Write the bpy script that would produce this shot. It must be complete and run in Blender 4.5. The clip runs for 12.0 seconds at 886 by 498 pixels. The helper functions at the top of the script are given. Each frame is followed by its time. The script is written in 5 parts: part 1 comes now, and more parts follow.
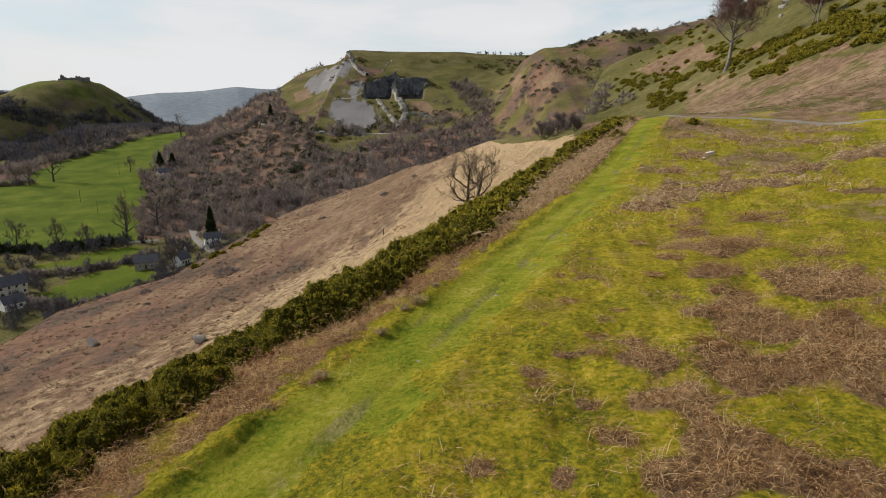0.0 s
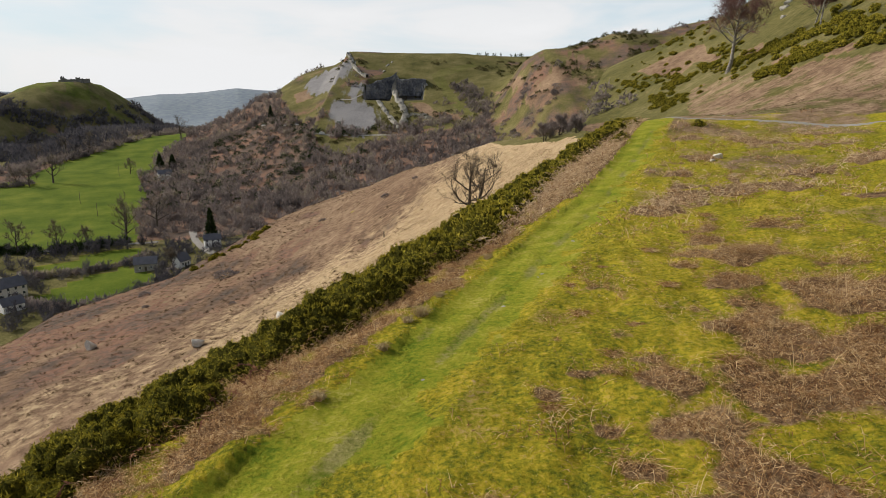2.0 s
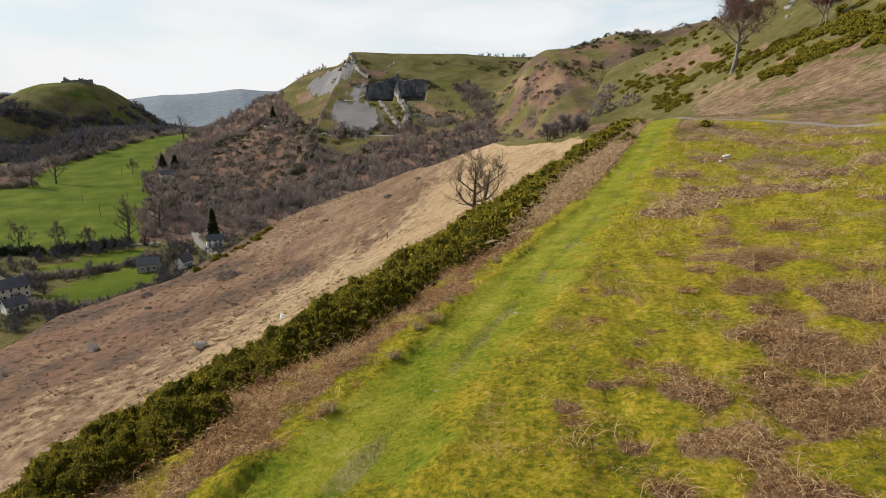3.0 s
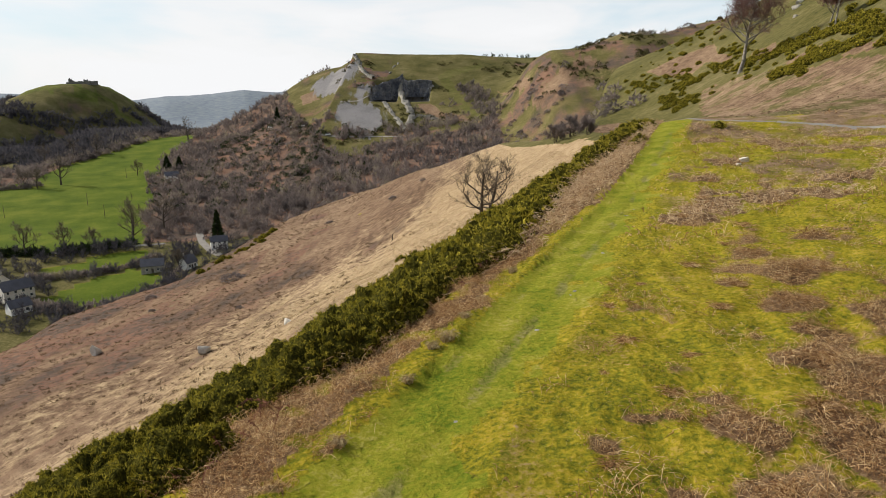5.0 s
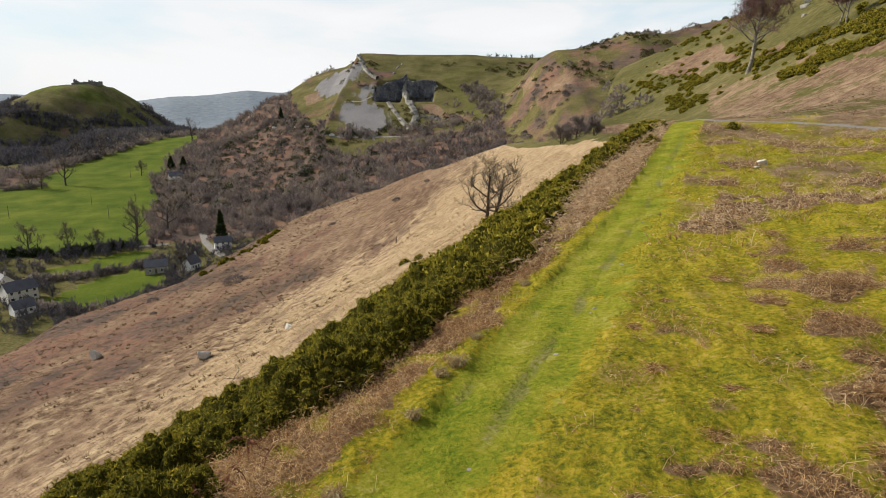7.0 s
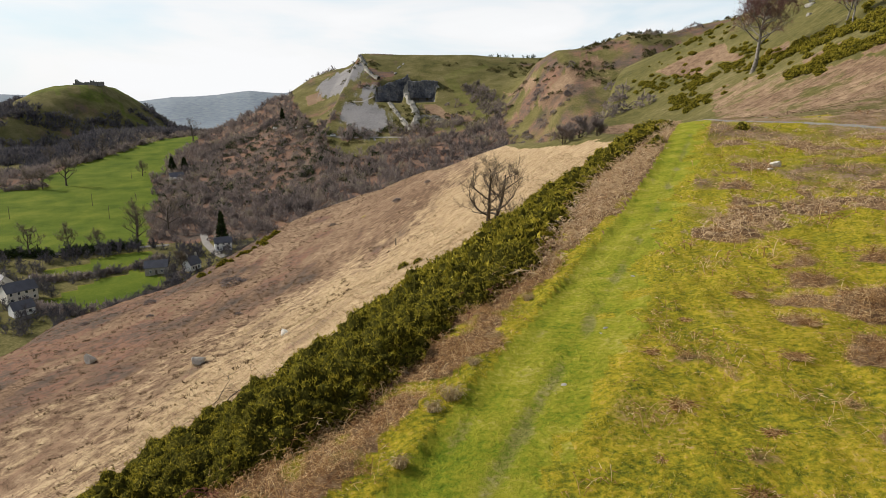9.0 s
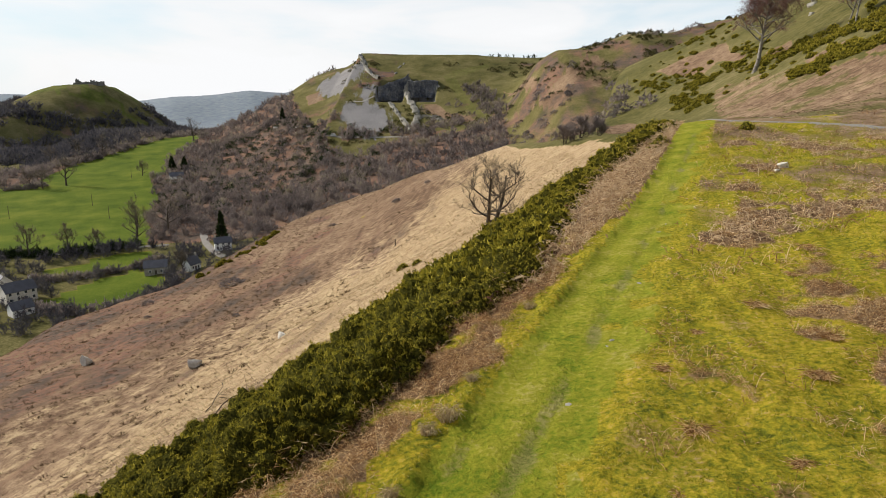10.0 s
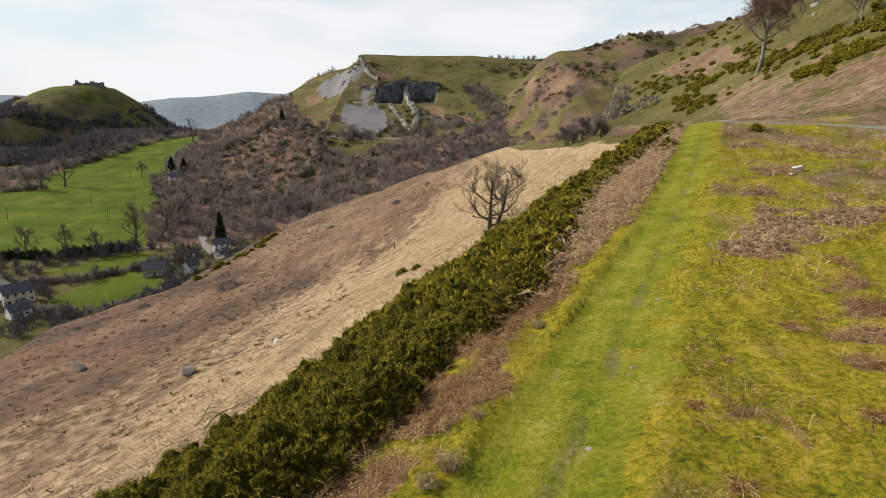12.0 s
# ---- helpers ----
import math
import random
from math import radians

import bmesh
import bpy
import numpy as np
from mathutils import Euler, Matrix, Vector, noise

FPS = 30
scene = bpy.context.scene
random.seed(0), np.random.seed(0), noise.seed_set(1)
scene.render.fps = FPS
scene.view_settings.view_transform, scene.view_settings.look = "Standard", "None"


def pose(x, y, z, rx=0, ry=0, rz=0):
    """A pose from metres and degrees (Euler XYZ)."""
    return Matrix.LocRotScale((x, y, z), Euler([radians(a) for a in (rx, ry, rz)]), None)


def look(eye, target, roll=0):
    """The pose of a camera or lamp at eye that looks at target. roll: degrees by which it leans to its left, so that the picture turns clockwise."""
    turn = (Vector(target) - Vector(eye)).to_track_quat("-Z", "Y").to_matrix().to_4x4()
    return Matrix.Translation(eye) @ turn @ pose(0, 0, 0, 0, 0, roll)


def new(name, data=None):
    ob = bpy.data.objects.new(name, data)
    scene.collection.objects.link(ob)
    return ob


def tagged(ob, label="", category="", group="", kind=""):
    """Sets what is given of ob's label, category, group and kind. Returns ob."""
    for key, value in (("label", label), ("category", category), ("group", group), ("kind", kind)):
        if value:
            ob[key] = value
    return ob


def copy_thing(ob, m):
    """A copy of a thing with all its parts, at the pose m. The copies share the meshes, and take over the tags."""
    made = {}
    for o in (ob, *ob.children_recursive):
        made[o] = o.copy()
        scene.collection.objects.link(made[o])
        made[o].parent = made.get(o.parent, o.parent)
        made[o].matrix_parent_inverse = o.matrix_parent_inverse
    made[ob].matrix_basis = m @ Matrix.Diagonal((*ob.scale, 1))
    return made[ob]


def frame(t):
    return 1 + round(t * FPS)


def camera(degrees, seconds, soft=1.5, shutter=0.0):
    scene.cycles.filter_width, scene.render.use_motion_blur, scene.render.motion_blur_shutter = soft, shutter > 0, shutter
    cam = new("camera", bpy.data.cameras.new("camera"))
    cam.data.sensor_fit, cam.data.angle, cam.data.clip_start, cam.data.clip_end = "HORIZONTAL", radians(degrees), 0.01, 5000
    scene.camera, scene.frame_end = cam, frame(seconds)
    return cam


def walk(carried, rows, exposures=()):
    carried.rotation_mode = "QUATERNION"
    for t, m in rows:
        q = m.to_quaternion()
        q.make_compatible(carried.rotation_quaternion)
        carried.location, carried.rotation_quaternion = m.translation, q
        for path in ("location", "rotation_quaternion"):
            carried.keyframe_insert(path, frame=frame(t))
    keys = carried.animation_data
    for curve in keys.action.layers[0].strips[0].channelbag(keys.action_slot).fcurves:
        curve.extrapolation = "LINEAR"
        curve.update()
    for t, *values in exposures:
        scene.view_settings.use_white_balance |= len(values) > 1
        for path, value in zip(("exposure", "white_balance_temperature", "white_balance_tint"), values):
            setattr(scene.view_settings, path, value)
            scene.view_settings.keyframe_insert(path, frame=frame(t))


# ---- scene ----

# ---- camera and its walk ----
# seconds, x, y, z, degrees down, degrees left, lean
FLIGHT = [
    (0, -0.000, 0.000, 4.500, 12.879, 0.000, 0.000),
    (0.5, 0.025, 0.183, 4.501, 12.866, -0.029, 0.003),
    (1, 0.027, 0.374, 4.509, 12.830, -0.042, -0.014),
    (1.5, -0.020, 0.558, 4.508, 12.790, -0.051, -0.014),
    (2, -0.109, 0.749, 4.508, 12.762, 0.010, 0.006),
    (2.5, -0.208, 0.937, 4.509, 12.737, 0.095, 0.019),
    (3, -0.309, 1.152, 4.514, 12.719, 0.203, 0.049),
    (4.8, -0.549, 2.021, 4.555, 12.662, 0.537, 0.135),
    (5.5, -0.619, 2.413, 4.571, 12.656, 0.623, 0.153),
    (6, -0.679, 2.746, 4.579, 12.654, 0.725, 0.190),
    (6.5, -0.696, 3.076, 4.582, 12.653, 0.820, 0.201),
    (7, -0.685, 3.415, 4.575, 12.629, 0.912, 0.168),
    (7.2, -0.672, 3.554, 4.575, 12.616, 0.928, 0.157),
    (8.8, -0.582, 4.704, 4.542, 12.599, 1.028, 0.181),
    (9.5, -0.528, 5.228, 4.525, 12.618, 1.080, 0.160),
    (10, -0.500, 5.634, 4.513, 12.618, 1.084, 0.142),
    (10.5, -0.499, 6.006, 4.493, 12.587, 1.076, 0.117),
    (11, -0.504, 6.360, 4.490, 12.572, 1.080, 0.130),
    (11.5, -0.513, 6.674, 4.482, 12.537, 1.075, 0.114),
    (12, -0.549, 6.978, 4.491, 12.515, 1.069, 0.119),
]
cam = camera(70, 12.0, soft=0.7)
walk(cam, [(t, pose(x, y, z, 90 - down, 0, left) @ pose(0, 0, 0, 0, 0, -lean)) for t, x, y, z, down, left, lean in FLIGHT],
     exposures=[(0.0, -0.15), (1.0, -0.11), (2.0, -0.03), (3.0, 0.04), (6.0, 0.09), (10.0, 0.13), (12.0, 0.06)])

# ---- sky, sun, exposure ----
SUN_AZ, SUN_EL = -70.0, 33.0        # degrees left of the way ahead, and up
world = bpy.data.worlds.new("sky")
scene.world = world
world.use_nodes = True
wn, wl = world.node_tree.nodes, world.node_tree.links
wn.clear()
sky = wn.new("ShaderNodeTexSky")
sky.sky_type, sky.sun_disc = "NISHITA", False
sky.sun_elevation, sky.sun_rotation = radians(SUN_EL), radians(SUN_AZ)
sky.air_density, sky.dust_density = 1.0, 2.0
coord = wn.new("ShaderNodeTexCoord")
stretch = wn.new("ShaderNodeMapping")
stretch.inputs["Scale"].default_value = (1.6, 1.6, 7.0)
cloud = wn.new("ShaderNodeTexNoise")
cloud.inputs["Scale"].default_value, cloud.inputs["Detail"].default_value = 1.7, 6.0
cloud.inputs["Distortion"].default_value = 0.4
cover = wn.new("ShaderNodeValToRGB")
cover.color_ramp.elements[0].position, cover.color_ramp.elements[1].position = 0.30, 0.62
cover.color_ramp.elements[0].color = (0.74, 0.74, 0.74, 1)
mixc = wn.new("ShaderNodeMix")
mixc.data_type = "RGBA"
veil = wn.new("ShaderNodeMix")
veil.data_type = "RGBA"
veil.inputs[6].default_value, veil.inputs[7].default_value = (7.3, 8.5, 9.2, 1), (8.8, 8.85, 8.95, 1)
veil_ramp = wn.new("ShaderNodeValToRGB")
veil_ramp.color_ramp.elements[0].position, veil_ramp.color_ramp.elements[1].position = 0.36, 0.54
back = wn.new("ShaderNodeBackground")
back.inputs["Strength"].default_value = 0.10
wout = wn.new("ShaderNodeOutputWorld")
wl.new(coord.outputs["Generated"], stretch.inputs["Vector"])
wl.new(stretch.outputs["Vector"], cloud.inputs["Vector"])
wl.new(cloud.outputs["Fac"], cover.inputs["Fac"])
split, thin_out, less = wn.new("ShaderNodeSeparateXYZ"), wn.new("ShaderNodeMapRange"), wn.new("ShaderNodeMath")
thin_out.inputs[1].default_value, thin_out.inputs[2].default_value = 0.12, 0.75     # cloud thins from the skyline up
thin_out.inputs[3].default_value, thin_out.inputs[4].default_value = 1.0, 0.12
less.operation = "MULTIPLY"
wl.new(coord.outputs["Generated"], split.inputs[0])
wl.new(split.outputs["Z"], thin_out.inputs[0])
wl.new(cover.outputs["Color"], less.inputs[0])
wl.new(thin_out.outputs[0], less.inputs[1])
wl.new(less.outputs[0], mixc.inputs[0])
wl.new(sky.outputs["Color"], mixc.inputs[6])
wl.new(cloud.outputs["Fac"], veil_ramp.inputs["Fac"])
wl.new(veil_ramp.outputs["Color"], veil.inputs[0])
wl.new(veil.outputs[2], mixc.inputs[7])
wl.new(mixc.outputs[2], back.inputs["Color"])
wl.new(back.outputs["Background"], wout.inputs["Surface"])
sun = new("sun", bpy.data.lights.new("sun", "SUN"))
sun.data.energy, sun.data.angle, sun.data.color = 5.0, radians(0.6), (1.0, 0.93, 0.82)
_az, _el = radians(SUN_AZ), radians(SUN_EL)
sun_dir = Vector((math.sin(_az) * math.cos(_el), math.cos(_az) * math.cos(_el), math.sin(_el)))
sun.matrix_world = look(sun_dir * 300, (0, 0, 0))


# ---- materials ----
def material(name, stops, big=0.05, small=3.0, rough=0.9, bump=0.3, bump_scale=None, mix_small=0.5, random_tint=0.0, distance=0.05, spec=0.2, thin=0.0):
    """Colour stops (position, r, g, b) driven by noise at two sizes (cycles a metre), with relief."""
    m = bpy.data.materials.new(name)
    m.use_nodes = True
    n, l = m.node_tree.nodes, m.node_tree.links
    bsdf = n["Principled BSDF"]
    bsdf.inputs["Roughness"].default_value = rough
    bsdf.inputs["Specular IOR Level"].default_value = spec
    co = n.new("ShaderNodeTexCoord")
    a, b = n.new("ShaderNodeTexNoise"), n.new("ShaderNodeTexNoise")
    a.inputs["Scale"].default_value, a.inputs["Detail"].default_value = big, 5
    b.inputs["Scale"].default_value, b.inputs["Detail"].default_value = small, 6
    b.inputs["Roughness"].default_value = 0.65
    for q in (a, b):
        l.new(co.outputs["Object"], q.inputs["Vector"])
    mx = n.new("ShaderNodeMix")
    mx.inputs[0].default_value = mix_small
    l.new(a.outputs["Fac"], mx.inputs[2])
    l.new(b.outputs["Fac"], mx.inputs[3])
    fac = mx.outputs[0]
    if random_tint:
        geo, sc, ad = n.new("ShaderNodeNewGeometry"), n.new("ShaderNodeMath"), n.new("ShaderNodeMath")
        sc.operation, ad.operation = "MULTIPLY_ADD", "ADD"
        l.new(geo.outputs["Random Per Island"], sc.inputs[0])
        sc.inputs[1].default_value, sc.inputs[2].default_value = random_tint, -random_tint / 2
        l.new(fac, ad.inputs[0])
        l.new(sc.outputs[0], ad.inputs[1])
        fac = ad.outputs[0]
    ramp = n.new("ShaderNodeValToRGB")
    cr = ramp.color_ramp
    while len(cr.elements) < len(stops):
        cr.elements.new(0.5)
    for e, (p, r, g, bl) in zip(cr.elements, stops):
        e.position, e.color = p, (r, g, bl, 1)
    l.new(fac, ramp.inputs["Fac"])
    l.new(ramp.outputs["Color"], bsdf.inputs["Base Color"])
    if thin:
        tr, ms = n.new("ShaderNodeBsdfTranslucent"), n.new("ShaderNodeMixShader")
        l.new(ramp.outputs["Color"], tr.inputs["Color"])
        ms.inputs[0].default_value = thin
        l.new(bsdf.outputs[0], ms.inputs[1])
        l.new(tr.outputs[0], ms.inputs[2])
        l.new(ms.outputs[0], n["Material Output"].inputs["Surface"])
    if bump:
        bp, bn = n.new("ShaderNodeBump"), n.new("ShaderNodeTexNoise")
        bn.inputs["Scale"].default_value, bn.inputs["Detail"].default_value = bump_scale or small, 6
        l.new(co.outputs["Object"], bn.inputs["Vector"])
        bp.inputs["Strength"].default_value, bp.inputs["Distance"].default_value = bump, distance
        l.new(bn.outputs["Fac"], bp.inputs["Height"])
        l.new(bp.outputs["Normal"], bsdf.inputs["Normal"])
    return m


M_SCREE = material("limestone_scree", [(0.34, .13, .12, .085), (0.46, .22, .21, .19), (0.58, .30, .285, .27), (0.72, .25, .235, .14)], 0.05, 0.35, bump=0.8, distance=0.5, spec=0.02)
M_ROCK = material("limestone", [(0.32, .13, .122, .11), (0.5, .27, .255, .22), (0.7, .44, .41, .35)], 0.10, 0.7, bump=1.0, distance=0.6, spec=0.05)
# same limestone, darker and bluer: the quarry faces' shade is in the colour
M_SHADEROCK = material("shaded_quarry_rock", [(0.34, .045, .048, .06), (0.46, .10, .105, .12), (0.56, .18, .178, .18), (0.68, .30, .29, .265)], 0.10, 0.5, bump=1.0, distance=0.8, spec=0.05)
M_TARMAC = material("lane_tarmac", [(0.3, .14, .132, .12), (0.5, .21, .195, .175), (0.7, .27, .25, .225)], 0.5, 8.0, bump=0.2)
TURF, TRACK, LITTER, HEATH, SLOPE, STRAW, FIELD, WOOD, SCREE, ROCK, HAZE, RUT = range(12)
# for each kind of ground: its grain (near, middle, wide) and its colours from dark to light
COVERS = {
    "turf": ((0.62, 0.24, 0.14), [(0.38, .075, .085, .012), (0.43, .13, .138, .015), (0.49, .25, .222, .018), (0.55, .375, .288, .026), (0.63, .42, .30, .10)]),
    "track": ((0.5, 0.4, 0.1), [(0.38, .095, .14, .012), (0.45, .175, .20, .017), (0.53, .26, .25, .026), (0.63, .36, .32, .09)]),
    "litter": ((0.7, 0.3, 0.0), [(0.36, .06, .034, .02), (0.48, .165, .10, .056), (0.62, .31, .215, .12)]),
    "heath": ((0.2, 0.4, 0.4), [(0.37, .042, .042, .017), (0.45, .085, .080, .026), (0.53, .132, .116, .044), (0.62, .21, .17, .095)]),
    "slope": ((0.4, 0.35, 0.25), [(0.39, .06, .037, .024), (0.46, .14, .089, .057), (0.53, .235, .16, .102), (0.61, .38, .28, .18)]),
    "straw": ((0.45, 0.4, 0.15), [(0.38, .17, .112, .066), (0.47, .33, .235, .138), (0.60, .50, .385, .23)]),
    "field": ((0.1, 0.25, 0.65), [(0.38, .058, .09, .010), (0.50, .09, .122, .014), (0.62, .14, .16, .022)]),
    "wood": ((0.1, 0.4, 0.5), [(0.37, .05, .044, .038), (0.47, .11, .083, .065), (0.56, .20, .11, .075), (0.64, .19, .155, .09)]),
    "scree": ((0.2, 0.5, 0.3), [(0.37, .12, .115, .105), (0.45, .185, .178, .176), (0.55, .25, .24, .24), (0.64, .22, .205, .15)]),
    "rock": ((0.3, 0.5, 0.2), [(0.36, .05, .05, .06), (0.5, .12, .12, .12), (0.64, .30, .29, .27)]),
    # haze is no ground: far moors get the air's blue-grey painted on
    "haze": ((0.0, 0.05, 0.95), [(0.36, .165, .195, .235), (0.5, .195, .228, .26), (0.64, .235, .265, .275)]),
    "rut": ((0.6, 0.4, 0.0), [(0.38, .10, .11, .028), (0.5, .19, .185, .05), (0.62, .29, .255, .10)]),
}


def ground_material():
    """One ground whose kinds meet along ragged edges; each kind has its own grain and colours."""
    m = bpy.data.materials.new("ground_cover")
    m.use_nodes = True
    n, l = m.node_tree.nodes, m.node_tree.links
    bsdf = n["Principled BSDF"]
    bsdf.inputs["Roughness"].default_value, bsdf.inputs["Specular IOR Level"].default_value = 0.95, 0.03
    co = n.new("ShaderNodeTexCoord")
    grains = []
    for scale, detail in ((9.0, 8), (0.9, 6), (0.045, 6)):
        q = n.new("ShaderNodeTexNoise")
        q.inputs["Scale"].default_value, q.inputs["Detail"].default_value, q.inputs["Roughness"].default_value = scale, detail, 0.72 if scale > 5 else 0.62
        l.new(co.outputs["Object"], q.inputs["Vector"])
        grains.append(q.outputs["Fac"])

    def calc(op, a, b, c=None):
        q = n.new("ShaderNodeMath")
        q.operation = op
        for i, v in enumerate((a, b, c)):
            if v is None:
                continue
            if isinstance(v, (int, float)):
                q.inputs[i].default_value = v
            else:
                l.new(v, q.inputs[i])
        return q.outputs[0]

    ragged = calc("ADD", calc("MULTIPLY", grains[0], 0.9), calc("MULTIPLY", grains[1], 0.9))
    colour = None
    for name, (w, stops) in COVERS.items():
        fac = calc("MULTIPLY", grains[0], w[0])
        fac = calc("MULTIPLY_ADD", grains[1], w[1], fac)
        fac = calc("MULTIPLY_ADD", grains[2], w[2], fac)
        ramp = n.new("ShaderNodeValToRGB")
        while len(ramp.color_ramp.elements) < len(stops):
            ramp.color_ramp.elements.new(0.5)
        for e, (p, r, g, b) in zip(ramp.color_ramp.elements, stops):
            e.position, e.color = p, (r, g, b, 1)
        l.new(fac, ramp.inputs["Fac"])
        if colour is None:
            colour = ramp.outputs["Color"]
            continue
        at = n.new("ShaderNodeAttribute")
        at.attribute_name = name
        edge = n.new("ShaderNodeMapRange")
        edge.interpolation_type = "SMOOTHSTEP"
        edge.inputs[1].default_value, edge.inputs[2].default_value = 1.22, 1.58
        l.new(calc("ADD", at.outputs["Fac"], ragged), edge.inputs[0])
        mx = n.new("ShaderNodeMix")
        mx.data_type = "RGBA"
        l.new(calc("MULTIPLY", edge.outputs[0], calc("GREATER_THAN", at.outputs["Fac"], 0.001)), mx.inputs[0])
        l.new(colour, mx.inputs[6])
        l.new(ramp.outputs["Color"], mx.inputs[7])
        colour = mx.outputs[2]
    l.new(colour, bsdf.inputs["Base Color"])
    fine, broad = n.new("ShaderNodeBump"), n.new("ShaderNodeBump")
    broad.inputs["Distance"].default_value = 0.35
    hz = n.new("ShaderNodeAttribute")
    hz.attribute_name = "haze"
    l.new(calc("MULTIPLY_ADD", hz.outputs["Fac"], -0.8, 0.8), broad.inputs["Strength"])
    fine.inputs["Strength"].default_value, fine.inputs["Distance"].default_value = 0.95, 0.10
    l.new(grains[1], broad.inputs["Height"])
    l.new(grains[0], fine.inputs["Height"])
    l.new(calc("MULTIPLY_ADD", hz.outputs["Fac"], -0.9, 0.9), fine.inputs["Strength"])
    l.new(broad.outputs["Normal"], fine.inputs["Normal"])
    l.new(fine.outputs["Normal"], bsdf.inputs["Normal"])
    return m


M_GROUND = ground_material()


# ---- the lie of the land ----
def soft(x, k):
    """Softplus hinge: 0 below, x above, rounded over k."""
    return k * np.logaddexp(0.0, np.asarray(x, float) / k)


def smooth_max(a, b, k):
    return b + soft(a - b, k)


def step(x, a, b):
    t = np.clip((np.asarray(x, float) - a) / (b - a), 0, 1)
    return t * t * (3 - 2 * t)


def _hash(i, j, seed):
    h = (i * 374761393 + j * 668265263 + seed * 974634541) & 0xFFFFFFFF
    h = ((h ^ (h >> 13)) * 1274126177) & 0xFFFFFFFF
    return ((h ^ (h >> 16)) & 0xFFFF) / 65535.0


def value_noise(x, y, seed=0):
    x, y = np.asarray(x, float), np.asarray(y, float)
    i, j = np.floor(x).astype(np.int64), np.floor(y).astype(np.int64)
    fx, fy = x - i, y - j
    fx, fy = fx * fx * (3 - 2 * fx), fy * fy * (3 - 2 * fy)
    a, b = _hash(i, j, seed), _hash(i + 1, j, seed)
    c, d = _hash(i, j + 1, seed), _hash(i + 1, j + 1, seed)
    return (a + (b - a) * fx) * (1 - fy) + (c + (d - c) * fx) * fy


def fbm(x, y, seed=0, octaves=4):
    s, amp, tot = 0.0, 1.0, 0.0
    for o in range(octaves):
        s = s + amp * value_noise(x * 2 ** o + 17.3 * o, y * 2 ** o - 9.1 * o, seed + o)
        tot += amp
        amp *= 0.5
    return s / tot - 0.5


def curve(x, xs, ys):
    return np.interp(x, xs, ys)


def path_x(y):
    """Middle line of the grass track."""
    return 2.0 + 0.424 * (np.asarray(y, float) - 17.5)


def gorse_left(y):
    return curve(y, (-5, 6, 12, 20, 30, 40, 50, 56, 66), (6.0, 7.2, 8.8, 10.4, 11.4, 10.8, 9.0, 6.4, 4.2))


def gorse_right(y):
    return curve(y, (-5, 8, 12, 15, 20.5, 22, 25, 28.5, 36, 45, 48, 56, 66), (3.5, 3.5, 3.7, 3.5, 3.5, 2.6, 3.3, 3.8, 4.7, 4.8, 3.6, 3.0, 2.6))


def edge_x(y):
    """Line along which the shelf breaks into the valley slope."""
    return curve(y, (-60, 28, 40, 50, 62, 75, 90, 120, 170, 260), (-34.0, 3.36, 8.9, 14.1, 17.5, 18.5, 18.0, 13.0, 9.0, 9.0))


def near_height(x, y):
    ex = edge_x(y)
    shelf = curve(y, (-60, 5, 17, 28, 40, 50, 57, 70, 120, 200, 260, 420), (-.5, -.3, 0, .3, 1.3, 2.9, 3.3, 2.4, -1.2, -1.5, 0, 2))
    z = shelf + 0.10 * soft(x - path_x(y), 2.0) * (1 - step(y, 25, 60) * 0.6)
    d = ex - x
    drop = 0.58 * soft(d, 1.5) - 0.36 * soft(d - 37, 5)
    foot = curve(y, (-60, 30, 70, 105, 140, 182, 230, 300, 420, 700, 1200), (34, 35, 38, 35, 40, 38, 31, 27, 90, 205, 410))
    rise = curve(y, (180, 300), (0.62, 0.42)) * soft(x - foot, 5.0)
    o = x - path_x(y)
    close = 1 - step(y, 40, 60)
    groove = o - 0.2 - 0.12 * fbm(y / 3, y * 0, 12)
    z = z - close * (0.07 * np.exp(-(groove / 0.10) ** 2) * (0.6 + 0.9 * fbm(y / 1.3, y * 0, 13)) + 0.03 * np.exp(-((o + 0.75) / 0.16) ** 2))
    lip = o + 1.22 + 0.35 * fbm(x / 1.6, y / 1.6, 14, 3)
    z = z + close * np.clip(0.04 + 0.35 * fbm(x / 1.1, y / 1.1, 15, 3), 0, 0.13) * (1 - step(lip, -0.12, 0.08)) * step(lip, -0.7, -0.1)
    z = z - close * 0.10 * np.exp(-(o / 1.15) ** 6)
    lump = fbm(x / 1.1, y / 1.1, 3, 3) * 0.30 + fbm(x / 0.33, y / 0.33, 4, 2) * 0.13
    z = z + lump * close * (0.25 + 0.75 * step(np.abs(o + 0.1), 1.0, 1.6))
    steps = 0.55 * fbm(d / 2.6, y / 14, 6, 3) + 0.35 * fbm(d / 0.9 + y / 9, y / 7, 8, 2)
    return z - drop + rise + steps * step(d, 6, 14)


def brow_range(az):
    """How far off the slope's brow lies, by the direction (tangent, rightwards)."""
    return curve(az, (-1.2, -0.77, -0.70, -0.634, -0.497, -0.438, -0.39, -0.351, -0.293, -0.218, -0.145, -0.091, -0.019, 0.052, 0.122, 0.15, 0.18, 0.22, 0.32),
                 (122, 130, 137, 152, 152, 154, 165, 175, 194, 223, 232, 210, 171, 156, 141, 140, 168, 200, 600))


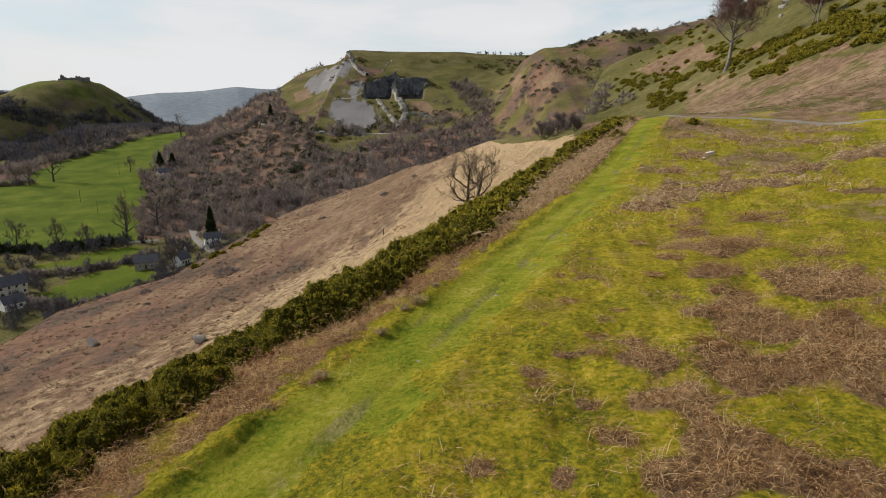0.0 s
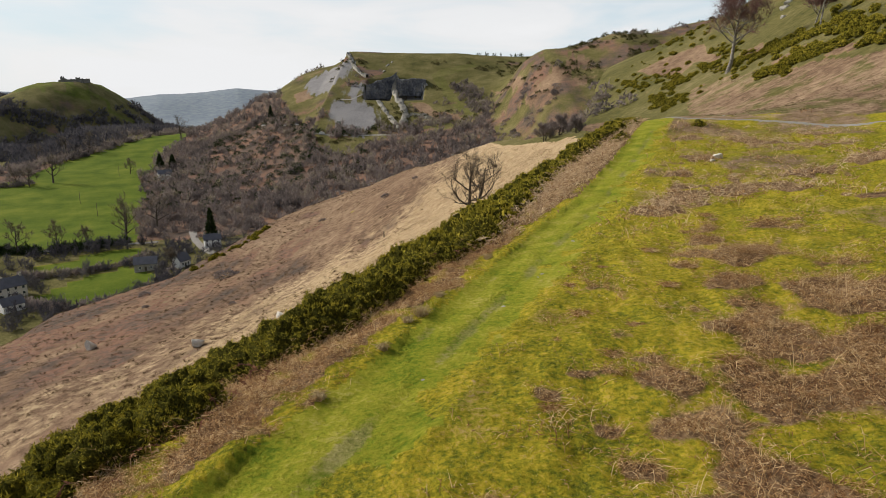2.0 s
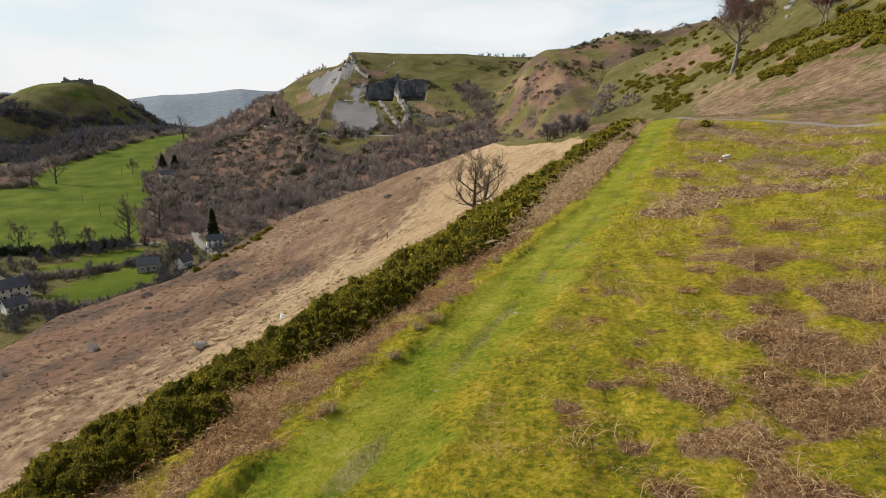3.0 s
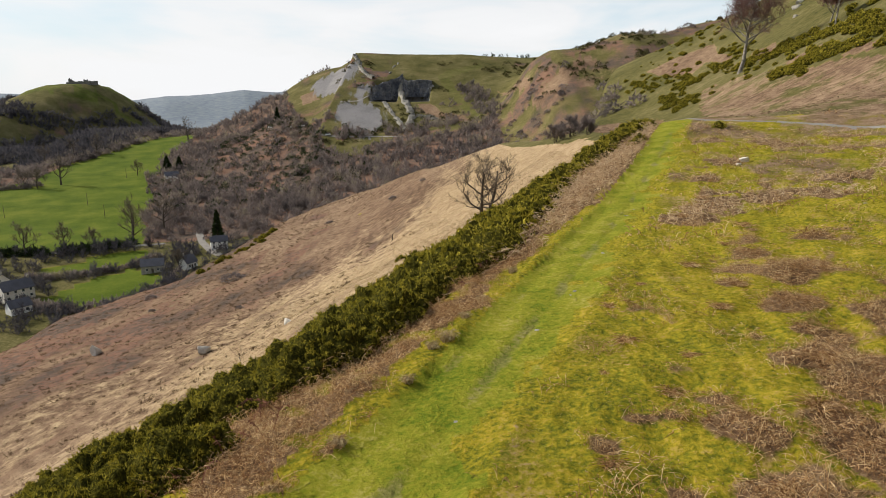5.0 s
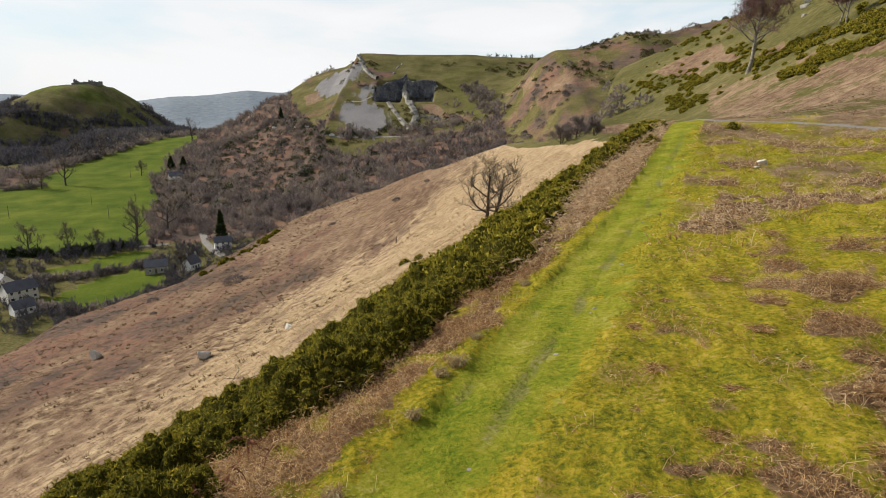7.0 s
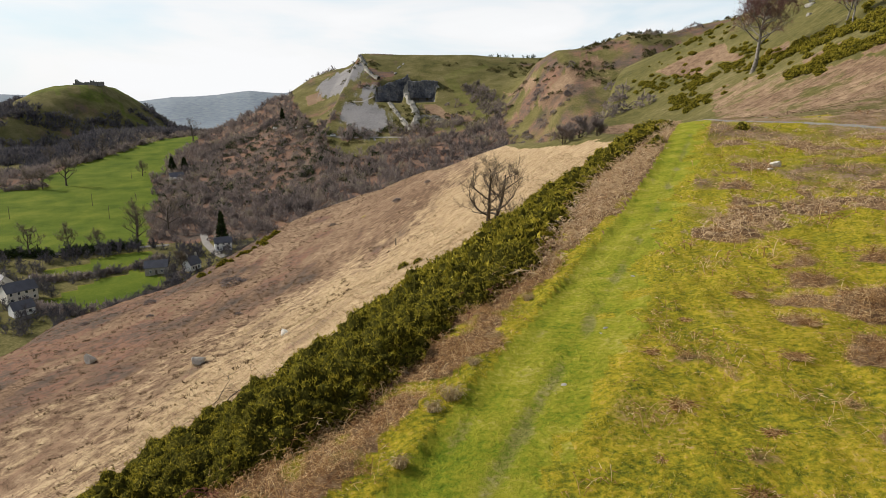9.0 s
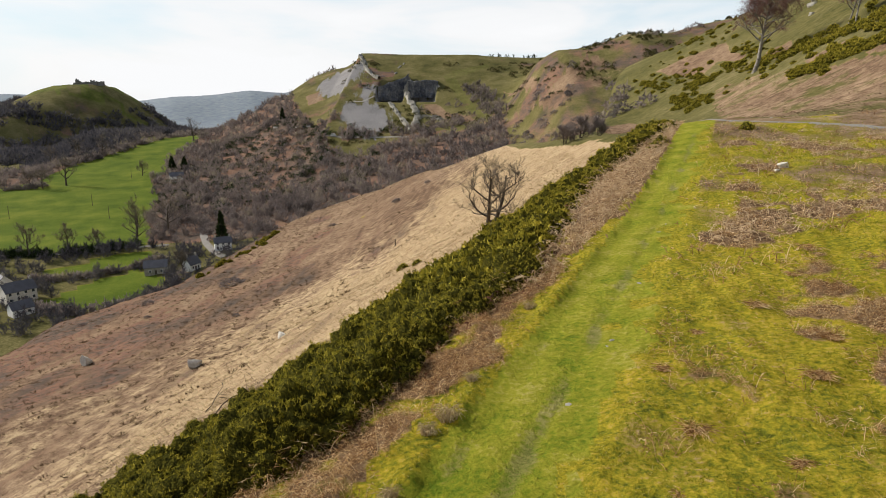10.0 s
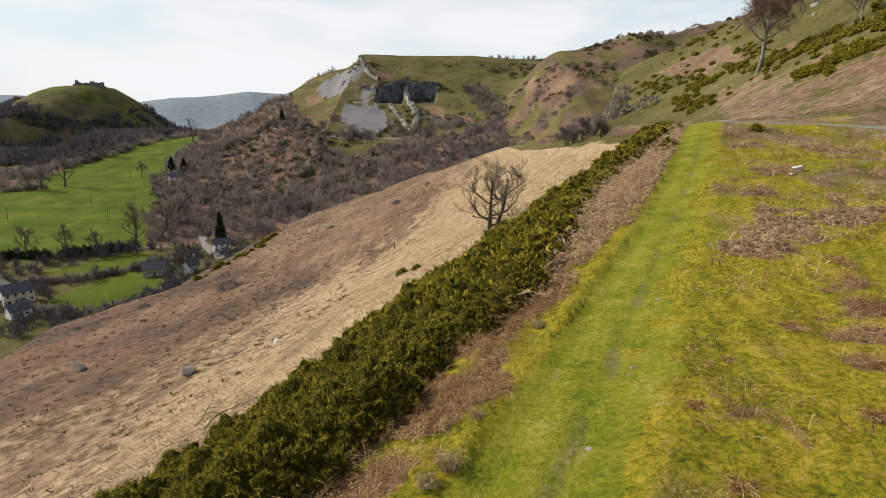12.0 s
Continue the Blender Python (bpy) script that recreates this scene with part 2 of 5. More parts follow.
def quarry_cut(x, y):
    """The old workings: two benches bitten out of the hill's face, with a buttress between."""
    skew = y - 0.35 * (x + 66)
    left = step(x, -85, -81) * (1 - step(x, -57, -54)) * (1 - step(skew, 738, 742))
    right = step(x, -49, -46) * (1 - step(x, -23, -20)) * (1 - step(y, 720, 724))
    depth = step(y, 672, 680) * (0.36 * (y - 676) + 5)
    return -np.maximum(left, right) * depth


def far_height(x, y):
    # valley floor, rising ahead and towards the wooded side
    v = curve(y, (-200, 200, 330, 400, 600, 800, 1000, 1400, 5000), (-95, -85, -76, -74, -58, -36, -42, -70, -60))
    v = v + 0.20 * soft(x + 0.42 * np.minimum(y, 700) - 30, 25) * (1 - step(y, 900, 1400))
    # wooded dip behind the pasture's upper edge
    v = v - 34 * step(-x - 0.45 * (y - 600), 365, 450) * step(y, 560, 700) * (1 - step(y, 1000, 1150))
    # quarried limestone hill
    crest = curve(x, (-520, -330, -280, -265, -243, -220, -209, -186, -160, -142, -126, -121, -58, 41, 97, 145, 600), (-60, -30, -5, 0, 14, 21, 31, 45, 53, 57, 65, 74, 73, 71, 69, 71, 125))
    front = 860 - y
    q = crest - 0.36 * soft(front, 12) - 0.10 * soft(-front, 40)
    q = q + quarry_cut(x, y)
    v = smooth_max(v, q, 6)
    # shoulder beyond the lane
    top = curve(x, (-60, 20, 47, 71, 80, 87, 110, 127, 143, 178, 210, 300, 600), (-70, -28, 4, 42, 49, 53, 55, 60, 66, 65, 73, 92, 154))
    sh = top - 0.42 * soft(560 - y, 15) - 0.12 * soft(y - 560, 30)
    v = smooth_max(v, sh, 8)
    # castle hill
    dx = x + 750 + 0.12 * (1320 - y)
    ch = curve(dx, (-500, -300, -179, -129, -95, -54, -26, 26, 50, 80, 100, 126, 150, 300), (-110, -74, -50, -43, -30, -10, -4, -4, -18, -38, -56, -76, -88, -130))
    ch = 52 + ch - 0.40 * soft(np.abs(y - 1320) - 45, 15) + 0.20 * soft(1150 - y, 40)
    v = smooth_max(v, ch, 8)
    # moors far away
    r = np.hypot(x, y)
    moor = curve(np.arctan2(x, y), (-1.6, -.61, -.58, -.5, -.447, -.413, -.352, -.305, -.257, -.224, -.1, 1.6), (60, 56, 48, 20, 33, 55, 64, 82, 70, 86, 90, 80))
    far = -70 + (moor + 70) * step(r, 2200, 3300)
    return np.where(r > 1700, smooth_max(v * (1 - step(r, 1700, 2200)) - 90 * step(r, 1700, 2200), far, 5), v)


def land(x, y):
    """Height of the bare ground; the camera flies 4.5 m over the track."""
    x, y = np.asarray(x, float), np.asarray(y, float)
    r = np.hypot(x, y)
    az = np.where(y > 1, x / np.maximum(y, 1), np.sign(x) * 9)
    beyond = soft(r - brow_range(az), 8)
    n = near_height(x, y) - 0.75 * beyond
    f = far_height(x, y) + 4.5
    z = smooth_max(n, f, 4.0)
    rough = step(r, 60, 400) * (1 - step(r, 1500, 1800))
    z = z + rough * 5.0 * fbm(x / 60, y / 60, 5) * (1 - 0.85 * field_mask(x, y)) + 0.8 * step(r, 20, 60) * (1 - rough) * (r < 1000) * fbm(x / 9, y / 9, 9) + 34 * step(r, 2000, 2600) * fbm(x / 420, y / 420, 7)
    return z


def inside(poly, x, y):
    """Even-odd test of points against a closed outline."""
    hit = np.zeros(np.shape(x), bool)
    for (x0, y0), (x1, y1) in zip(poly, poly[1:] + poly[:1]):
        if y0 != y1:
            hit ^= ((y0 > y) != (y1 > y)) & (x < (x1 - x0) * (y - y0) / (y1 - y0) + x0)
    return hit


FIELD_EDGE = [(-420, 1010), (-335, 860), (-365, 776), (-368, 688), (-375, 613), (-357, 537), (-420, 490), (-262, 322), (-216, 326), (-174, 350),
              (-188, 388), (-208, 419), (-225, 479), (-267, 555), (-263, 581), (-292, 641), (-306, 759), (-330, 860)]
PADDOCK_A = [(-204, 296), (-192, 315), (-178, 324), (-164, 334), (-156, 326), (-158, 312), (-180, 296)]
PADDOCK_B = [(-176, 258), (-172, 276), (-168, 292), (-156, 304), (-134, 288), (-134, 266), (-150, 250)]
SCREE_LOW = [(-113, 630), (-115, 653), (-110, 664), (-94, 668), (-83, 668), (-69, 651), (-61, 617), (-62, 604), (-71, 587), (-76, 570), (-82, 578), (-96, 600)]
SCREE_MID = [(-109, 684), (-92, 725), (-84, 727), (-86, 699), (-95, 674)]
SCREE_HIGH = [(-166, 785), (-148, 828), (-120, 810), (-108, 790), (-108, 740), (-128, 720), (-150, 735)]
RUSSET_A = [(-173, 758), (-160, 760), (-138, 760), (-127, 734), (-147, 726), (-162, 722)]
RUSSET_B = [(-33, 666), (-16, 656), (14, 607), (23, 562), (-7, 610), (-29, 637)]
GULLY_WOOD = [(-2, 730), (26, 722), (50, 663), (41, 545), (20, 628), (7, 698)]
GREEN_STRIP = [(-15, 758), (-2, 778), (39, 814), (41, 796), (2, 749), (35, 551), (28, 562)]
TAN_BANK = [(62.5, 212), (69, 209), (73, 202), (76, 194), (70, 176), (68, 162), (65, 158), (67, 176), (64, 172), (61, 170), (60, 176), (62, 192)]
TAN_HIGH = [(63, 143), (67, 150), (70, 146), (64, 132)]
TAN_MID = [(52.5, 107), (55, 105), (56.5, 100), (53.3, 94.7), (51.9, 98.8), (50.4, 100)]
TAN_LOW = [(51.3, 90), (54.2, 87), (51.5, 82), (50.3, 87)]
BANK = [(53, 141), (56, 142), (56.5, 135), (55, 123), (48.5, 98.5), (49.2, 94.4), (50, 88), (49.5, 80), (52, 60), (44, 25), (36, 15), (31, 42), (28.5, 49), (25.7, 52.6), (23.8, 54), (21.5, 57), (46, 123)]
LEDGE = [(18, 66), (24, 72), (33, 98), (38, 125), (40, 145), (36, 160), (31, 150), (30, 120), (26, 95), (19, 80)]
KNOLL_FIELDS = ([(-661, 1258), (-645, 1295), (-617, 1297), (-608, 1273), (-640, 1252)], [(-668, 1062), (-650, 1100), (-638, 1222), (-628, 1214), (-640, 1080)])
TAN_FAR = [(52, 688), (61, 610), (66, 526), (63, 521), (54, 562)]
TAN_SHOULDER = [(78, 499), (94, 510), (110, 524), (113, 507), (100, 496), (90, 484)]
PINK_SHOULDER = [(58, 508), (73, 497), (98, 486), (123, 488), (103, 468), (81, 459), (70, 462)]


def field_mask(x, y):
    return inside(FIELD_EDGE, x, y) | inside(PADDOCK_A, x, y) | inside(PADDOCK_B, x, y)


LANE = [(41, -30), (39, 10), (34, 30), (30, 41.2), (27.1, 45.4), (25.4, 47.6), (23.1, 50.2), (21, 53.2), (19.8, 57), (19.5, 66), (24, 85), (33, 110)]


def lane_distance(x, y):
    best = np.full(np.shape(x), 1e9)
    for (x0, y0), (x1, y1) in zip(LANE, LANE[1:]):
        t = np.clip(((x - x0) * (x1 - x0) + (y - y0) * (y1 - y0)) / ((x1 - x0) ** 2 + (y1 - y0) ** 2), 0, 1)
        best = np.minimum(best, np.hypot(x - x0 - t * (x1 - x0), y - y0 - t * (y1 - y0)))
    return best


# dead bracken patches on the shelf above the track: x, y, radius
PATCHES_NEAR = [(5.9, 11.4, 1.1), (6.7, 10.7, 0.9), (6.6, 8.9, 1.0), (4.6, 10.2, 0.5), (3.5, 9.9, 0.42), (5.2, 9.4, 1.0), (3.3, 8.5, 0.6), (2.2, 8.7, 0.26), (2.3, 7.6, 0.28), (3.6, 7.4, 0.5), (2.7, 6.5, 0.45),
                (3.8, 6.6, 0.5), (4.7, 6.3, 0.6), (1.5, 9.8, 0.2), (0.4, 7.1, 0.2), (1.4, 6.7, 0.2), (2.1, 10.6, 0.2), (6.3, 12.8, 0.8), (8.5, 12.9, 1.0), (8.0, 13.8, 0.8), (6.6, 14.8, 0.6), (9.5, 15.5, 0.8), (6.1, 16.7, 0.4)]
PATCHES_FAR = [(8.4, 17.8, 1.2), (6.9, 17.9, 0.5), (7.8, 19.0, 0.8), (10.0, 20.5, 1.2), (8.6, 20.8, 0.7), (15.8, 23.3, 1.0), (8.0, 25.0, 0.8), (9.6, 27.0, 1.0), (12.5, 28.0, 1.1), (14.4, 27.2, 1.2), (10.8, 28.2, 0.8), (11.3, 30.0, 0.9),
               (17.0, 30.0, 1.5), (21.1, 32.4, 2.0), (11.8, 33.0, 1.0), (14.5, 37.8, 1.2), (18.8, 40.0, 1.1), (22.6, 38.5, 1.5), (20.2, 42.5, 1.3), (17.0, 46.0, 1.0), (24.0, 43.5, 1.2), (12.5, 36.5, 0.8)]


def bracken_here(x, y):
    """Where dead bracken covers the shelf: above 0 it does."""
    x, y = np.asarray(x, float), np.asarray(y, float)
    o = x - path_x(y)
    n = fbm(x / 1.7, y / 1.7, 51, 4) + 0.6 * fbm(x / 0.5, y / 0.5, 52, 2)
    blob = np.full(x.shape, -0.5)
    for bx, by, br in PATCHES_NEAR + PATCHES_FAR:
        blob = np.maximum(blob, 1 - np.hypot(x - bx, y - by) / (1.15 * br))
    right = 0.60 * blob + 1.35 * n - 0.10 + 0.10 * step(y, 30, 45)
    left = 1.4 * n + 0.22 - 0.42 * np.exp(-((y - 8.4) / 1.4) ** 2) + 0.22 * np.exp(-((y - 12) / 1.3) ** 2) - 0.40 * np.exp(-((y - 15.2) / 0.9) ** 2) * (o > -3.0) - 0.30 * np.exp(-((y - 21.3) / 1.0) ** 2) * (o > -2.6) + 0.3 * step(y, 24, 34)
    bare = (np.abs(o + 0.05) < 1.25) | (lane_distance(x, y) < 1.6)
    return np.where(bare, -1.0, np.where(o > 0, right - 0.25 * (o < 1.9), left - 0.35 * (o > -1.9) * (1 - step(y, 30, 46))))


def ground_cover(x, y):
    """Which ground each place shows."""
    x, y = np.asarray(x, float), np.asarray(y, float)
    r = np.hypot(x, y)
    az = np.where(y > 1, x / np.maximum(y, 1), np.sign(x) * 9)
    o = x - path_x(y)
    jit = fbm(x / 1.3, y / 1.3, 31) * 2
    big = fbm(x / 14, y / 14, 41)
    k = np.full(x.shape, TURF)
    k = np.where((o + 0.2 * jit > -1.25) & (o + 1.5 * jit < 0.75), TRACK, k)
    k = np.where(bracken_here(x, y) > 0, LITTER, k)
    d = edge_x(y) - x
    straw = 27 + 12 * step(y, 30, 50) * (1 - step(y, 100, 150)) - d + 26 * fbm(x / 7, y / 26, 44) + 20 * fbm(x / 2.0, y / 9, 45) - 24 * step(y, 62, 120) - 16 * (1 - step(y, 20, 42))
    k = np.where(d > 1.6, np.where(straw > 0, STRAW, SLOPE), k)
    k = np.where((d > 8) & (fbm(x / 5, y / 9, 47) > 0.40) & (d > 30), TURF, k)
    k = np.where((-o > gorse_right(y) - 0.4) & (-o < gorse_left(y) - 0.4) & (y < 62), LITTER, k)
    right = (x > edge_x(y) - 2) & (y > 58)
    k = np.where(right, np.where(fbm(x / 22, y / 30, 61) > 0.17, STRAW, HEATH), k)
    j2 = 5 * fbm(x / 8, y / 8, 62)
    k = np.where((lane_distance(x, y) < 3.2) & (x > 22) & (y > 40), TURF, k)
    k = np.where(right & inside(LEDGE, x + 0.5 * j2, y + j2), SLOPE, k)
    k = np.where(inside(BANK, x + 0.5 * j2, y + j2), SLOPE, k)
    for area in (TAN_BANK, TAN_HIGH, TAN_MID, TAN_LOW):
        k = np.where(inside(area, x + 0.4 * j2, y + j2), SLOPE, k)
    far = r > brow_range(az) + 4
    k = np.where(far & (az < 0.25), np.where((y < 352) & (x < -105), HEATH, WOOD), k)
    j3 = 14 * fbm(x / 22, y / 22, 63)
    j4 = 10 * fbm(x / 9, y / 30, 65) + 12 * fbm(x / 3, y / 20, 66)
    k = np.where(inside(FIELD_EDGE, x, y) | inside(PADDOCK_A, x, y) | inside(PADDOCK_B, x, y), FIELD, k)
    hill_side = (y > 545 + 0.25 * x + j3 + 150 * step(-x, 70, 200)) & (y < 1150) & (x > -165 - 0.4 * (y - 700) + 2 * j3)
    k = np.where(hill_side, HEATH, k)
    k = np.where(hill_side & (fbm(x / 45, y / 45, 81) > 0.13), WOOD, k)
    mix = fbm(x / 22, y / 22, 83) + 0.5 * fbm(x / 6, y / 6, 84)
    k = np.where((x > 40) & (y > 330) & (y < 640), np.where(mix > 0.10, SLOPE, np.where(mix < -0.16, STRAW, HEATH)), k)
    for area in (TAN_FAR, TAN_SHOULDER, PINK_SHOULDER, RUSSET_A, RUSSET_B):
        k = np.where(inside(area, x + 0.6 * j3, y + j3), SLOPE, k)
    k = np.where(inside(GULLY_WOOD, x + 0.5 * j3, y + j3), WOOD, k)
    k = np.where(inside(GREEN_STRIP, x + 0.4 * j3, y + j3), HEATH, k)
    k = np.where((inside(SCREE_LOW, x + 0.5 * j4, y + j4) | inside(SCREE_MID, x + 0.5 * j4, y + j4) | inside(SCREE_HIGH, x + 0.5 * j4, y + j4)) & (fbm(x / 9, y / 40, 64) < 0.17), SCREE, k)
    k = np.where((x > -86) & (x < -12) & (y > 672) & (y < 745) & (quarry_cut(x, y) < -2), SCREE, k)
    knoll = np.hypot(x + 745, (y - 1320) * 0.7) + 60 * fbm(x / 60, y / 60, 85)
    k = np.where(knoll < 108, HEATH, k)
    k = np.where((y > 1000) & (r < 1700) & (knoll >= 108) & (fbm(x / 70, y / 70, 87) > 0.12), HEATH, k)
    for area in KNOLL_FIELDS:
        k = np.where(inside(area, x, y), FIELD, k)
    k = np.where((knoll < 88) & (y > 1215) & (fbm(x / 20, y / 30, 88) > -0.1), FIELD, k)
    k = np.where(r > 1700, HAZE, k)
    return k


def cover_weights(x, y):
    """How much of each kind lies at a place; soft where one kind thins out into another."""
    k = ground_cover(x, y)
    w = [(k == i).astype(float) for i in range(len(COVERS))]
    d, o, r = edge_x(y) - x, x - path_x(y), np.hypot(x, y)
    on_slope = (k == SLOPE) | (k == STRAW)
    valley = on_slope & (d > 1.6) & (y < 175) & (x < edge_x(y))
    straw = 21 + 16 * step(y, 30, 50) * (1 - step(y, 100, 150)) - d + 26 * fbm(x / 7, y / 26, 44) + 20 * fbm(x / 2.0, y / 9, 45) + 8 - 24 * step(y, 62, 120) - 16 * (1 - step(y, 20, 42))
    w[SLOPE] = np.where(valley, 1.0, w[SLOPE])
    w[WOOD] = np.where(valley, np.clip(0.02 + (d - 30) / 60 + 1.3 * fbm(x / 6, y / 24, 46) + 0.8 * fbm(x / 2, y / 8, 49), 0, 0.8), w[WOOD])
    w[STRAW] = np.where(valley, np.clip(0.46 + straw / 48, 0, 0.9), w[STRAW])
    shelf = (d < 1.6) & (y < 58) & (np.abs(o) > 1.35)
    w[SLOPE] = np.where(shelf & (o > 0) & (y < 60), np.clip(0.08 + 0.20 * step(y, 12, 36) + 0.25 * step(y, 42, 48) + 1.2 * fbm(x / 2.2, y / 3.5, 74, 3), 0, 0.7), w[SLOPE])
    w[LITTER] = np.where(shelf, np.clip(0.42 + 2.2 * bracken_here(x, y), 0, 1), w[LITTER])
    moor = (x > 40) & (y > 330) & (y < 640) & (k != SCREE)
    mix = fbm(x / 24, y / 40, 83) + 0.6 * fbm(x / 7, y / 12, 84)
    w[HEATH] = np.where(moor, 1.0, w[HEATH])
    tan = (k == SLOPE) & (inside(TAN_FAR, x, y) | inside(TAN_SHOULDER, x, y) | inside(PINK_SHOULDER, x, y))
    w[SLOPE] = np.where(moor, np.clip(0.16 + 1.4 * mix + 0.7 * tan, 0, 1), w[SLOPE])
    w[STRAW] = np.where(moor, np.clip(-0.15 - 1.6 * mix, 0, 0.4), w[STRAW])
    w[WOOD] = np.where(moor, np.clip(0.24 + 1.8 * fbm(x / 15, y / 25, 69), 0, 0.9), w[WOOD])
    near_hill = (x > edge_x(y)) & (y > 66) & (y <= 330) & ((k == HEATH) | (k == STRAW))
    w[HEATH] = np.where(near_hill, 1.0, w[HEATH])
    w[STRAW] = np.where(near_hill, np.clip(1.2 * fbm(x / 9, y / 14, 61) - 0.1, 0, 0.4), w[STRAW])
    bank = inside(BANK, x + 2 * fbm(x / 6, y / 6, 62), y) & (k == SLOPE)
    w[HEATH] = np.where(bank, 1.0, w[HEATH])
    w[SLOPE] = np.where(bank, np.clip(0.62 + 0.8 * fbm(x / 4, y / 7, 71) + 1.2 * fbm(x / 1.4, y / 1.9, 72), 0.1, 1.0), w[SLOPE])
    loose = np.zeros(x.shape)
    for dx, dy in ((0, 0), (5, 0), (-5, 0), (0, 11), (0, -11), (4, 7), (-4, 7), (4, -7), (-4, -7)):
        for area in (SCREE_LOW, SCREE_MID, SCREE_HIGH):
            loose = loose + inside(area, x + dx, y + dy) / 9
    w[SCREE] = np.where(k == SCREE, 0.75 + 1.3 * fbm(x / 5, y / 45, 67), 0.0)
    w[SCREE] = np.maximum(w[SCREE] * (quarry_cut(x, y) < -2), np.where(loose > 0.02, 1.05 * loose - 0.05 + 1.7 * fbm(x / 4 + y / 60, y / 40, 67) * (loose < 0.99) + 0.9 * fbm(x / 2.5, y / 30, 70), 0))
    w[FIELD] = np.where(inside(GREEN_STRIP, x, y), 0.40, w[FIELD])
    dip = (k == WOOD) & (y > 620) & (x < -330)
    w[HEATH] = np.where(dip, 1.0, w[HEATH])
    w[WOOD] = np.where(dip, 0.3, w[WOOD])
    w[FIELD] = np.where((y > 1200) & (r < 1700) & (k == FIELD), 0.5, w[FIELD])
    w[HEATH] = np.where((y > 1200) & (r < 1700) & (k == FIELD), 1.0, w[HEATH])
    w[WOOD] = np.where((k == SCREE) | (k == HEATH), np.clip(0.12 + 1.8 * fbm(x / 18, y / 30, 68), 0, 0.85) * (r > 500) * (k != SCREE) + moor * w[WOOD], w[WOOD])
    w[HEATH] = np.where(k == SCREE, 1.0, w[HEATH])
    flank = (x > -70) & (y > 575 + 0.25 * x) & (y < 1150) & ((k == WOOD) | (k == HEATH))
    w[HEATH] = np.where(flank, 1.0, w[HEATH])
    w[WOOD] = np.where(flank, np.clip(0.22 + 2.6 * (fbm(x / 45, y / 45, 81) - 0.13) + 1.2 * fbm(x / 12, y / 18, 68), 0, 0.95), w[WOOD])
    wear = fbm(x / 0.6, y / 2.2, 33)
    w[RUT] = np.where((y < 50) & (np.abs(o) < 2), (0.42 + 1.2 * wear) * np.exp(-((o - 0.12 - 0.3 * wear) / 0.30) ** 2) + (0.20 + 1.2 * wear) * np.exp(-((o + 0.78) / 0.25) ** 2), 0.0)
    return w


def mesh_object(name, verts, faces, mats, parent=None, index=None, smooth=True):
    me = bpy.data.meshes.new(name)
    verts, faces = np.asarray(verts, np.float32), np.asarray(faces, np.int32)
    k = faces.shape[1]
    me.vertices.add(len(verts))
    me.vertices.foreach_set("co", verts.ravel())
    me.loops.add(faces.size)
    me.loops.foreach_set("vertex_index", faces.ravel())
    me.polygons.add(len(faces))
    me.polygons.foreach_set("loop_start", np.arange(0, faces.size, k, dtype=np.int32))
    for m in mats:
        me.materials.append(m)
    if index is not None:
        me.polygons.foreach_set("material_index", np.asarray(index, np.int32))
    me.update(calc_edges=True)
    me.polygons.foreach_set("use_smooth", np.full(len(faces), smooth))
    ob = new(name, me)
    if parent:
        ob.parent = parent
    return ob


def build_ground():
    half = radians(44)
    az = np.concatenate([np.linspace(-half, half, 760), np.linspace(half, 2 * math.pi - half, 110)[1:-1]])
    rr = 0.02 * np.ones(1)
    rr = np.concatenate([rr, 1.5 * np.exp(np.linspace(0, math.log(4700 / 1.5), 400))])
    rr = np.sort(np.concatenate([rr, np.arange(575, 840, 5.0), np.arange(62, 240, 2.0)]))
    A, R = np.meshgrid(az, rr)
    X, Y = R * np.sin(A), R * np.cos(A) - 1.0
    Z = land(X, Y)
    na, nr = len(az), len(rr)
    verts = np.stack([X, Y, Z], -1).reshape(-1, 3)
    i, j = np.meshgrid(np.arange(nr - 1), np.arange(na), indexing="ij")
    j2 = (j + 1) % na
    faces = np.stack([i * na + j, i * na + j2, (i + 1) * na + j2, (i + 1) * na + j], -1).reshape(-1, 4)
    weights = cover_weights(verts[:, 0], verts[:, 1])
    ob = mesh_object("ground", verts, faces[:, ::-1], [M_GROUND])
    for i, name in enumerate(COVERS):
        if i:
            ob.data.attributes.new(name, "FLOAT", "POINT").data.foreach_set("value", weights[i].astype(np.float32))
    return tagged(ob, "open hillside of mossy turf, dead bracken and pasture", "ground", kind="structure")


ground = build_ground()


# ---- builders ----
def part(name, verts, faces, mat, parent=None, label="", smooth=True):
    """One mesh object, as a part of its parent."""
    ob = mesh_object(name, verts, faces, [mat] if not isinstance(mat, list) else mat, parent, smooth=smooth)
    if label:
        tagged(ob, label)
    return ob


def thing(name, label, category, group="", at=(0, 0, 0), turn=0.0, scale=1.0, kind=""):
    ob = new(name)
    ob.empty_display_size = 0.2
    ob.matrix_basis = pose(*at, 0, 0, turn) @ Matrix.Scale(scale, 4)
    return tagged(ob, label, category, group, kind)


def floor_at(x, y, sink=0.0):
    return float(land(np.array([x], float), np.array([y], float))[0]) - sink


